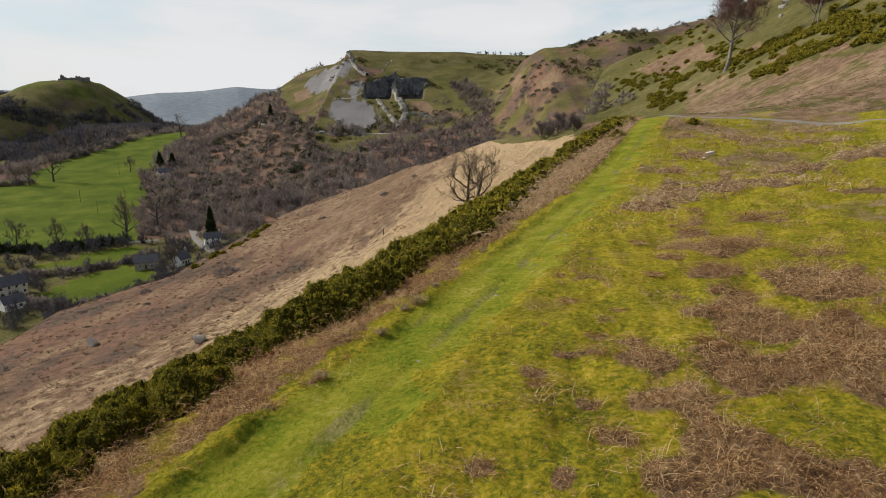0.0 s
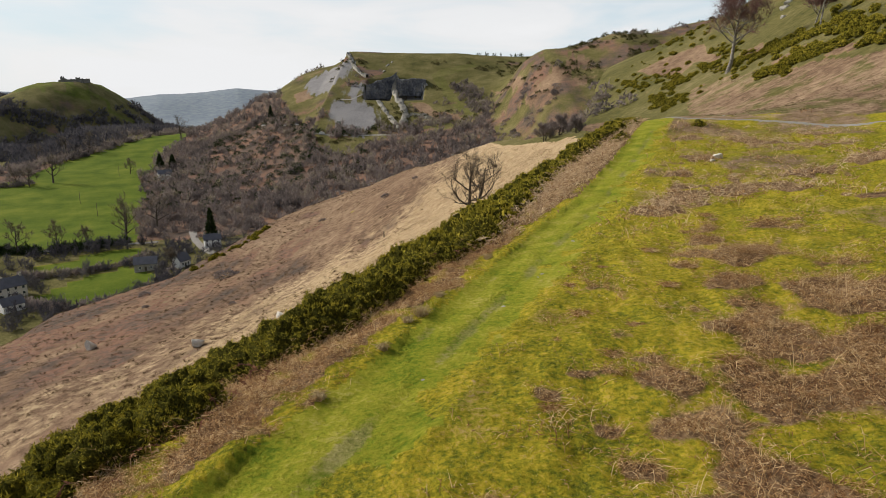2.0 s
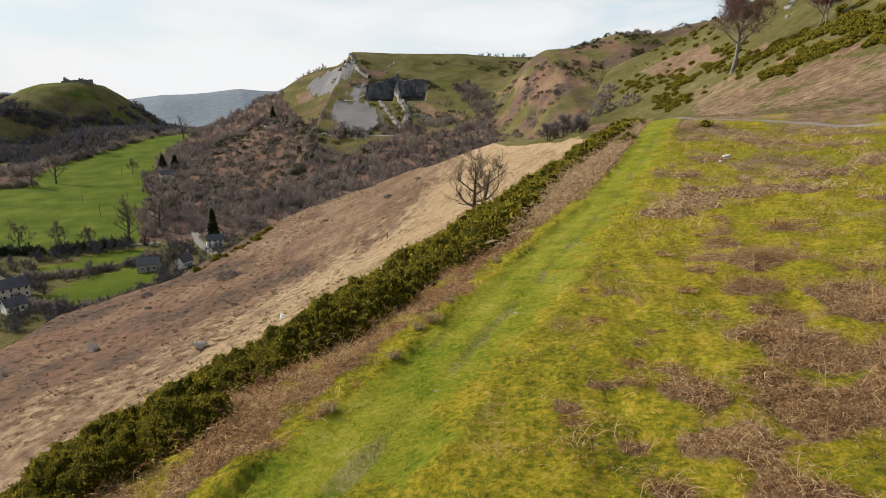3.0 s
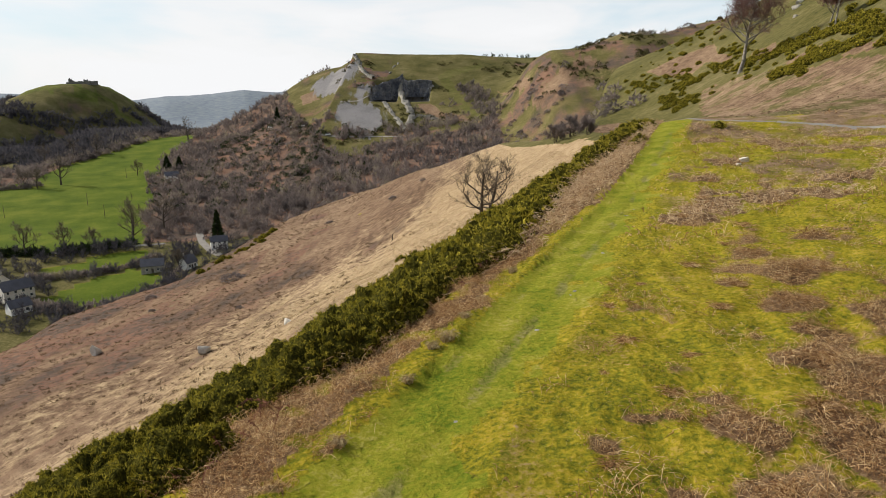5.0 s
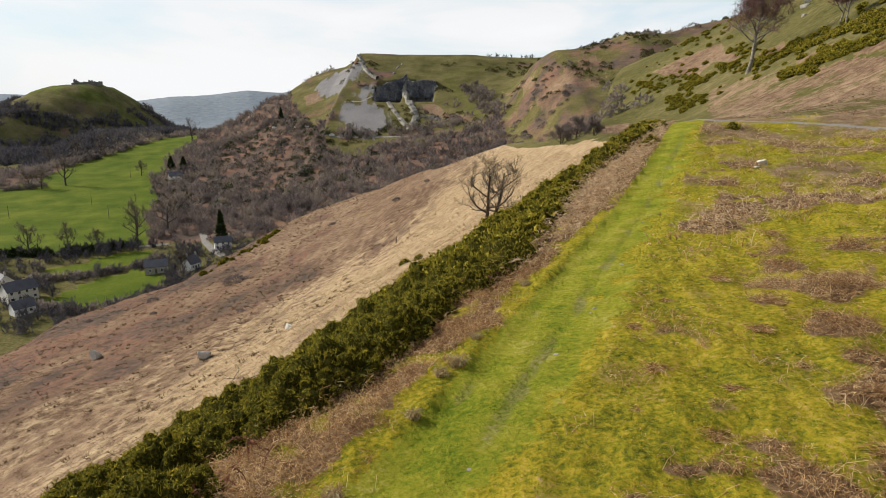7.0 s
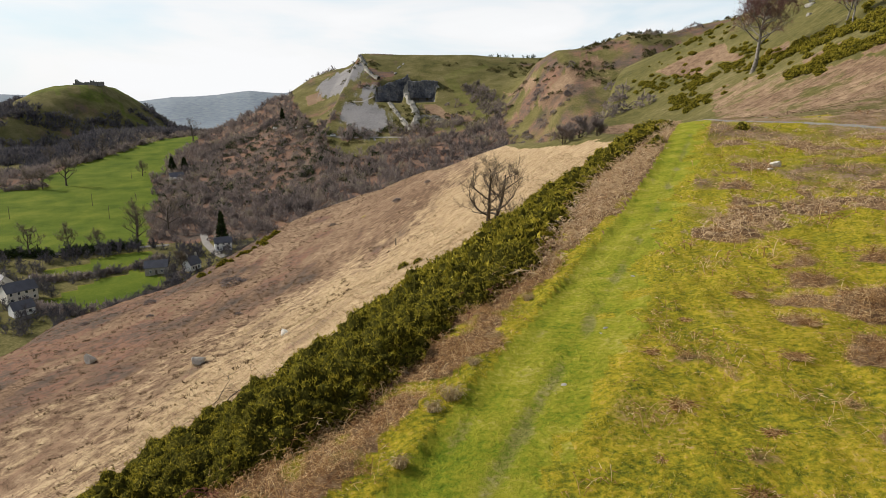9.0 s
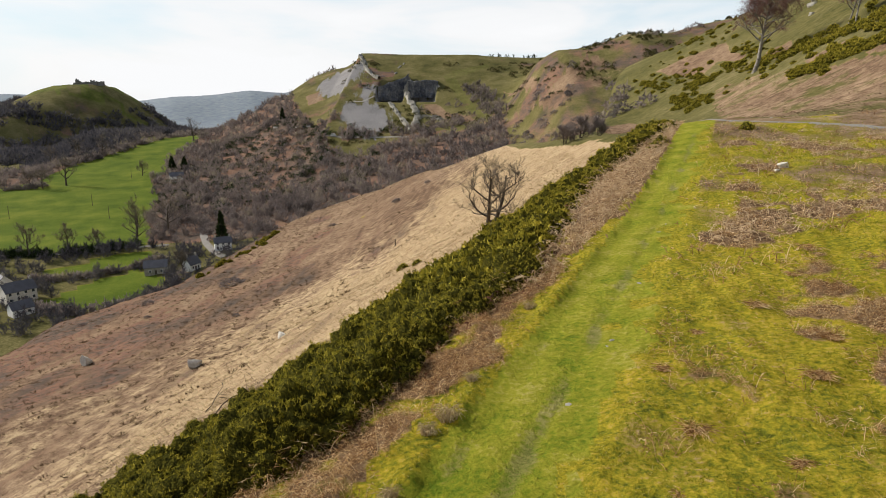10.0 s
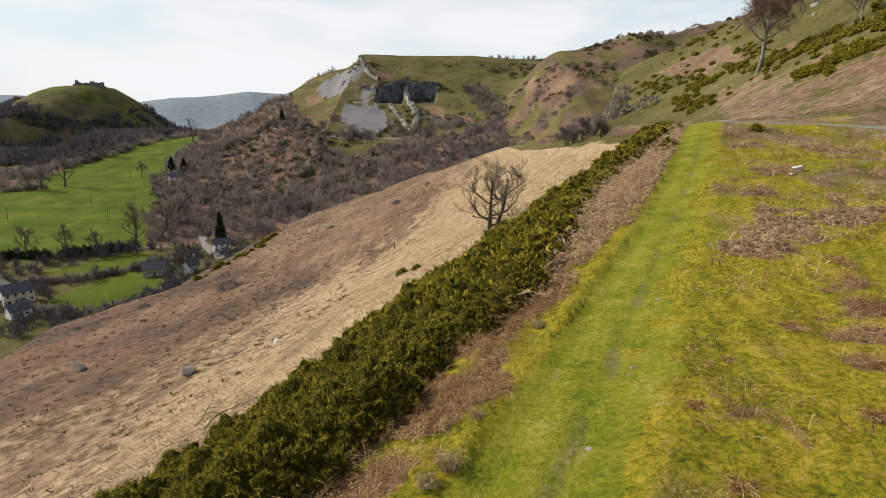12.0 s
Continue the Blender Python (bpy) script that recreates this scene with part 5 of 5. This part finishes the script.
def boulder(name, x, y, sx, sy, sz, label, group, seed, mat, sink=0.25):
    v, f = angular(sx, sy, sz, seed)
    ob = tagged(mesh_object(name, v, f, [mat], smooth=False), label, "rock", group)
    ob.matrix_basis = pose(x, y, floor_at(x, y) + sz * (0.55 - 1.2 * sink), 0, 0, seed * 47)
    return ob


boulder("boulder", -43.8, 74.5, 1.0, 0.75, 1.3, "lichened grey boulder standing on the bracken slope", "boulders on the slope", 1, M_PALESTONE)
boulder("boulder", -24.0, 58.5, 1.1, 0.8, 0.8, "pale rounded boulder on the dry grass slope", "boulders on the slope", 2, M_PALESTONE)
boulder("boulder", -14.5, 54.0, 0.6, 0.4, 0.4, "small pale stone on the dry grass slope", "boulders on the slope", 3, M_PALESTONE)
boulder("boulder", 15.5, 36.9, 0.42, 0.28, 0.28, "pale limestone boulder on the turf", "stones on the turf", 4, M_PALESTONE)
boulder("boulder", 15.0, 36.5, 0.2, 0.2, 0.12, "pale limestone boulder on the turf", "stones on the turf", 5, M_PALESTONE)
for i, (x, y, r) in enumerate([(2.6, 17.5, .16), (2.45, 17.2, .10), (4.2, 21.2, .15), (6.6, 27.4, .2), (7.2, 28.5, .14), (-0.45, 11.1, .10), (1.3, 14.9, .12), (10.7, 19.4, .12), (5.1, 14.8, .07),
                               (7.5, 17.7, .09), (18.5, 44.5, .3), (18.2, 45.2, .22), (9.3, 22.6, .10), (12.5, 27.0, .16), (14.2, 24.5, .22), (3.4, 9.8, .05), (25.5, 51.5, .3), (23.5, 55.0, .35)]):
    boulder("stone", x, y, r * 0.7, r * 0.5, r * 0.16, "small pale stone bedded in the grass", "small stones in the turf", 20 + i, M_STONE, 0.4)
for i, (x, y, r) in enumerate([(85, 168, 2.4), (88, 172, 1.6), (92, 150, 2.2), (96, 152, 3.0), (80, 158, 1.2), (100, 160, 2.0), (84, 186, 1.5)]):
    boulder("outcrop", x, y, r * 0.9, r * 0.6, r * 0.6, "pale limestone outcrop on the steep hillside", "outcrops on the hillside", 60 + i, M_STONE, 0.4)


# ---- quarry crags ----
SLABS = []
for q in range(10):
    v, f = angular(1.0, 0.8, 1.0, 300 + q)
    ob = mesh_object("slab", v, f, [M_ROCK], smooth=False)
    SLABS.append(ob.data)
    bpy.data.objects.remove(ob)


def crag(line, n, size, seed, label, tall=1.0):
    """Tilted angular slabs along a rib of rock."""
    rng = np.random.default_rng(seed)
    p = np.array(along(line, n, size * 0.55, rng))
    base = thing("crag", label, "rock", "limestone crags of the quarry", (p[0][0], p[0][1], floor_at(*p[0])))
    for x, y in p:
        ob = new("slab", SLABS[int(rng.integers(10))])
        ob.parent = base
        ob.matrix_basis = (pose(x - p[0][0], y - p[0][1], floor_at(x, y) - floor_at(*p[0]) + size * 0.1, rng.normal() * 8, -15 + rng.normal() * 8, rng.random() * 50 - 20)
                           @ Matrix.Diagonal((size * (0.3 + .5 * rng.random()), size * (0.3 + .3 * rng.random()), size * tall * (0.35 + .5 * rng.random()), 1)))
    return base


def rib(line, wide, tall, seed, label):
    """A broken rib of bedded rock: a steep ridge with ledges and gaps, sunk into the slope."""
    line = np.asarray(line, float)
    run = np.concatenate([[0], np.cumsum(np.linalg.norm(np.diff(line, axis=0), axis=1))])
    n, m = int(run[-1] / 0.9) + 4, 15
    q = np.linspace(0, run[-1], n)
    P = np.stack([np.interp(q, run, line[:, 0]), np.interp(q, run, line[:, 1])], -1)
    t = np.gradient(P, axis=0)
    t /= np.linalg.norm(t, axis=1, keepdims=True)
    u = np.linspace(-1, 1, m)
    w = wide * (0.8 + 0.9 * fbm(q / 9, q * 0, seed))
    x = P[:, :1] - t[:, 1:] * u * w[:, None] + 2.0 * fbm(q / 6, q * 0, seed + 1)[:, None]
    y = P[:, 1:] + t[:, :1] * u * w[:, None]
    high = np.clip(tall * (0.65 + 1.6 * fbm(q / 7, q * 0, seed + 2) + 0.8 * fbm(q / 2.2, q * 0, seed + 3)), 0.0, None)
    body = np.clip(1.15 - np.abs(u) ** 3 * 1.6, -0.5, 1)
    z = land(x, y) - 0.5 + np.floor(3 * high[:, None] * body + fbm(x / 2.5, y / 2.5, seed + 4) * 2) / 3 + 0.9 * fbm(x / 1.1, y / 1.1, seed + 5)
    i, j = np.meshgrid(np.arange(n - 1), np.arange(m - 1), indexing="ij")
    f = np.stack([i * m + j, (i + 1) * m + j, (i + 1) * m + j + 1, i * m + j + 1], -1).reshape(-1, 4)
    return tagged(mesh_object("crag", np.stack([x, y, z], -1).reshape(-1, 3), f[:, ::-1], [M_ROCK], smooth=False), label, "rock", "limestone crags of the quarry")


rib([(-52, 699), (-48, 686), (-40, 650), (-36, 627), (-39, 592)], 5.2, 4.2, 1, "long pale limestone rib running down the hill")
rib([(-67, 672), (-60, 649), (-53, 630), (-46, 605), (-41, 589)], 3.6, 3.0, 11, "narrow pale limestone rib running down the hill")
rib([(-119, 832), (-111, 801), (-104, 777), (-94, 753), (-86, 744)], 4.2, 4.2, 21, "pale cliff edge below the summit")
rib([(-63, 808), (-68, 790), (-70, 763)], 1.8, 1.6, 31, "low pale ledge above the dark quarry face")
crag([(-35, 624), (-28, 628), (-20, 624), (-14, 610), (-10, 591)], 60, 3.4, 4, "broken grey crags at the quarry foot")
crag([(-54, 740), (-53, 722), (-52, 700)], 46, 3.2, 5, "pale buttress between the dark quarry faces", 2.6)
crag([(-20, 724), (-21, 712)], 16, 2.4, 6, "pale end wall of the quarry", 2.2)


def quarry_face(p, q, low, top, seed, label, start=1.0):
    """A worked rock face between two points: a thick wall, broken by joints and ledges."""
    n, m = 64, 26
    t, h = np.meshgrid(np.linspace(0, 1, n), np.linspace(0, 1, m), indexing="ij")
    x, y = p[0] + (q[0] - p[0]) * t, p[1] + (q[1] - p[1]) * t
    crown = top * (0.95 + 0.22 * fbm(t * 6, t * 0, seed)) * (start + (1 - start) * t)
    z = low - 3 + (crown + 3) * h
    out = 5.0 * fbm(x / 5, z / 16, seed) + 2.4 * fbm(x / 1.6, z / 5, seed + 3) + np.floor(h * 4 + fbm(x / 9, z * 0, seed + 5)) * 1.1
    y = y + out
    back = np.stack([x[:, -1], y[:, -1] + 22, z[:, -1] + 1.0], -1)
    V = np.concatenate([np.stack([x, y, z], -1).reshape(-1, 3), back])
    i, j = np.meshgrid(np.arange(n - 1), np.arange(m - 1), indexing="ij")
    f = np.stack([i * m + j, (i + 1) * m + j, (i + 1) * m + j + 1, i * m + j + 1], -1).reshape(-1, 4)
    k = np.arange(n - 1)
    f = np.concatenate([f, np.stack([k * m + m - 1, (k + 1) * m + m - 1, n * m + k + 1, n * m + k], -1)])
    return tagged(mesh_object("quarry_face", V, f, [M_SHADEROCK], smooth=False), label, "cliff", "dark faces of the old quarry")


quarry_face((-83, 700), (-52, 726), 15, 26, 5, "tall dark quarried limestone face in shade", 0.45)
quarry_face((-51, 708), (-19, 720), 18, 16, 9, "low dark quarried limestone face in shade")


# ---- castle, houses, cars ----
def ragged_wall(length, height, thick, seed):
    rng = np.random.default_rng(seed)
    n = 14
    xs = np.linspace(-length / 2, length / 2, n)
    top = height * (0.45 + 0.55 * rng.random(n))
    v, f = [], []
    for x, t in zip(xs, top):
        v += [(x, -thick / 2, -4), (x, thick / 2, -4), (x, thick / 2, t), (x, -thick / 2, t)]
    for i in range(n - 1):
        a, b = 4 * i, 4 * i + 4
        f += [(a, b, b + 3, a + 3), (a + 2, b + 2, b + 1, a + 1), (a + 3, b + 3, b + 2, a + 2)]
    f += [(0, 3, 2, 1), (4 * n - 4, 4 * n - 3, 4 * n - 2, 4 * n - 1)]
    return np.array(v, float), np.array(f)


castle = thing("castle_ruin", "dark ragged castle ruin on the summit", "castle", at=(-746, 1318, floor_at(-746, 1318)), scale=0.8)
for i, (dx, dy, turn, ln, ht, th) in enumerate([(-24, 0, 12, 10, 15, 6), (-32, 4, 0, 12, 6, 3), (8, -4, 4, 44, 8, 4), (2, 16, 0, 60, 7, 3), (30, 6, 70, 22, 8, 4), (-14, -2, 10, 12, 7, 4), (20, -5, 0, 16, 10, 5)]):
    w = part("wall_fragment", *ragged_wall(ln, ht, th, 70 + i), M_RUIN, castle, smooth=False)
    w.matrix_basis = pose(dx, dy, floor_at(-746 + dx * .8, 1318 + dy * .8) - floor_at(-746, 1318), 0, 0, turn)


def box_part(name, lo, hi, mat, parent, label=""):
    s = Soup()
    s.box(lo, hi)
    v, f = s.arrays()
    return part(name, v, f, mat, parent, label, smooth=False)


def house(x, y, turn, w, d, h, ridge, label, wall=None, windows=3, chimney=True, storeys=2):
    """A gabled house: walls, overhanging slate roof, chimney, framed windows and a door."""
    wall = wall or M_RENDER
    ob = thing("house", label, "house", at=(x, y, floor_at(x, y)), turn=turn)
    v = [(-w / 2, -d / 2, -3), (w / 2, -d / 2, -3), (w / 2, d / 2, -3), (-w / 2, d / 2, -3), (-w / 2, -d / 2, h), (w / 2, -d / 2, h), (w / 2, d / 2, h), (-w / 2, d / 2, h), (-w / 2, 0, h + ridge), (w / 2, 0, h + ridge)]
    s = Soup()
    s.add(v, [(0, 1, 5, 4), (1, 2, 6, 5), (2, 3, 7, 6), (3, 0, 4, 7)])
    s.add(v, [(4, 7, 8), (5, 9, 6)])
    part("wall", *s.arrays(), wall, ob, smooth=False)
    e, t = 0.35, 0.18
    k = ridge / (d / 2)
    s = Soup()
    for sg in (-1, 1):
        q = [(-w / 2 - e, 0, h + ridge + .05), (w / 2 + e, 0, h + ridge + .05), (w / 2 + e, sg * (d / 2 + e), h - k * e + .05), (-w / 2 - e, sg * (d / 2 + e), h - k * e + .05)]
        q += [(a, b, c + t) for a, b, c in q]
        s.add(q, [(0, 1, 2, 3), (4, 5, 6, 7), (0, 1, 5, 4), (1, 2, 6, 5), (2, 3, 7, 6), (3, 0, 4, 7)])
    part("roof", *s.arrays(), M_SLATE, ob, "grey slate roof", smooth=False)
    if chimney:
        for cx in (-w / 2 + 0.6, w / 2 - 0.6):
            c = box_part("chimney", (cx - .45, -.4, h + ridge - .8), (cx + .45, .4, h + ridge + 1.2), M_STONE, ob)
            box_part("chimney_pot", (cx - .15, -.15, h + ridge + 1.2), (cx + .15, .15, h + ridge + 1.6), M_STONE, c)
    for side in (-1, 1):
        for st in range(storeys):
            for q in range(windows):
                cx = -w / 2 + w * (q + 0.5) / windows
                z0 = 0.9 + st * h / storeys
                y0, y1 = sorted((side * d / 2, side * (d / 2 + 0.06)))
                fr = box_part("window", (cx - .6, y0, z0), (cx + .6, y1, z0 + 1.3), M_WHITE, ob, "white window frame")
                y2, y3 = sorted((side * (d / 2 + 0.06), side * (d / 2 + 0.08)))
                box_part("pane", (cx - .5, y2, z0 + .1), (cx + .5, y3, z0 + 1.2), M_GLASS, fr)
    box_part("door", (-.5, -d / 2 - .07, 0), (.5, -d / 2 - 0.01, 2.0), M_POST, ob, "dark timber door")
    return ob


house(-187, 262, 58, 12, 7, 5.0, 3.4, "large cream house with a grey slate roof in the valley", windows=4)
house(-176, 247, 58, 8, 5, 3.0, 2.6, "small white-gabled outbuilding beside the cream house", wall=M_WHITE, windows=2, storeys=1, chimney=False)
house(-200, 270, 148, 9, 7, 5.5, 3.5, "slate-roofed side wing of the cream house", windows=2)
house(-124, 333, 25, 8.5, 5, 4.2, 2.6, "white cottage below the dark conifer", wall=M_WHITE, windows=3)
house(-128, 301, 70, 7, 5, 3.2, 3.4, "small white-gabled cottage half hidden by trees", wall=M_WHITE, windows=2, storeys=1)
house(-144, 298, 20, 10, 6, 3.4, 2.8, "grey stone barn among bare trees", wall=M_STONE, windows=2, storeys=1, chimney=False)
house(-238, 542, 30, 11, 7, 5.0, 3.0, "pale farmhouse at the edge of the wood", wall=M_WHITE, windows=3)


def car(x, y, turn, paint, label, long=4.4, tall=1.6):
    ob = thing("parked_car", label, "car", "vehicles in the car park", (x, y, floor_at(x, y) + 0.1), turn)
    prof = np.array([(-.5, .18), (-.5, .5), (-.47, .62), (-.36, .95), (-.30, 1.0), (.12, 1.0), (.22, .95), (.32, .62), (.49, .52), (.5, .18)])
    prof = prof * [long, tall]
    n = len(prof)
    v = [(a, sd, b) for sd, k in ((-0.85, 0), (0.85, 0)) for a, b in prof]
    s = Soup()
    s.add(v, [(i, (i + 1) % n, n + (i + 1) % n, n + i) for i in range(n)])
    for base in (0, n):
        s.add(v, [(base, base + i, base + i + 1) for i in range(1, n - 1)])
    part("body", *s.arrays(), paint, ob, smooth=False)
    for sg in (-1, 1):
        lo, hi = sorted((sg * 0.855, sg * 0.87))
        box_part("side_window", (-.34 * long, lo, .66 * tall), (.2 * long, hi, .92 * tall), M_GLASS, ob)
        for wx in (-.32, .32):
            w = Soup()
            w.tube(np.array([(wx * long, sg * .7, .32), (wx * long, sg * .9, .32)]), [.32, .32], 12)
            part("wheel", *w.arrays(), M_TYRE, ob)
    return ob


car(-166, 655, 10, M_WHITE, "white van parked in the hillside car park", 5.4, 2.4)
car(-159, 653, 14, M_WHITE, "white van parked in the hillside car park", 5.2, 2.3)
car(-152, 650, 12, M_DARKPAINT, "dark car parked in the hillside car park")
car(-147, 648, 12, M_WHITE, "white car parked in the hillside car park")
car(-188, 676, 20, M_WHITE, "white van parked below a thin conifer", 5.0, 2.2)
car(-110, 583, 5, M_WHITE, "white van parked below the scree", 5.0, 2.2)


# ---- poles, post, sticks ----
def pole(x, y, h, r, label, name="pole", group=""):
    s = Soup()
    s.tube(np.array([(0, 0, -0.4), (0, 0, h * .5), (0.01 * h, 0, h)]), [r, r * .9, r * .75], 8)
    s.tube(np.array([(0.01 * h, 0, h), (0.01 * h, 0, h + 0.01)]), [r * .75, 0.002], 8)
    ob = tagged(mesh_object(name, *s.arrays(), [M_POST]), label, "pole", group)
    ob.matrix_basis = pose(x, y, floor_at(x, y))
    return ob


for x, y in [(-284, 556), (-264, 457), (-300, 420), (-232, 420)]:
    pole(x, y, 9, 0.16, "wooden power pole standing in the pasture", "power_pole", "power poles in the pasture")
pole(-8.8, 91.9, 0.95, 0.09, "short dark weathered post on the dry slope", "post")


def stick(x, y, ln, turn, seed, label):
    rng = np.random.default_rng(seed)
    lines = grow(rng, (0, 0, 0.06), (1, 0, 0.15), ln, 0.03, 1, [], 0.5, (4, 3, 2), 0.05)
    ob = tagged(mesh_object("fallen_branch", *limbs_mesh(lines), [M_BARK]), label, "branch", "fallen branches")
    ob.matrix_basis = pose(x, y, floor_at(x, y), 0, 0, turn)


stick(-25.5, 49.7, 2.0, 30, 3, "bleached fallen branch on the dry grass")
stick(-11.0, 31.0, 2.4, 60, 4, "dead bare branch at the gorse edge")
stick(-12.5, 33.5, 2.6, 100, 5, "dead bare branch at the gorse edge")
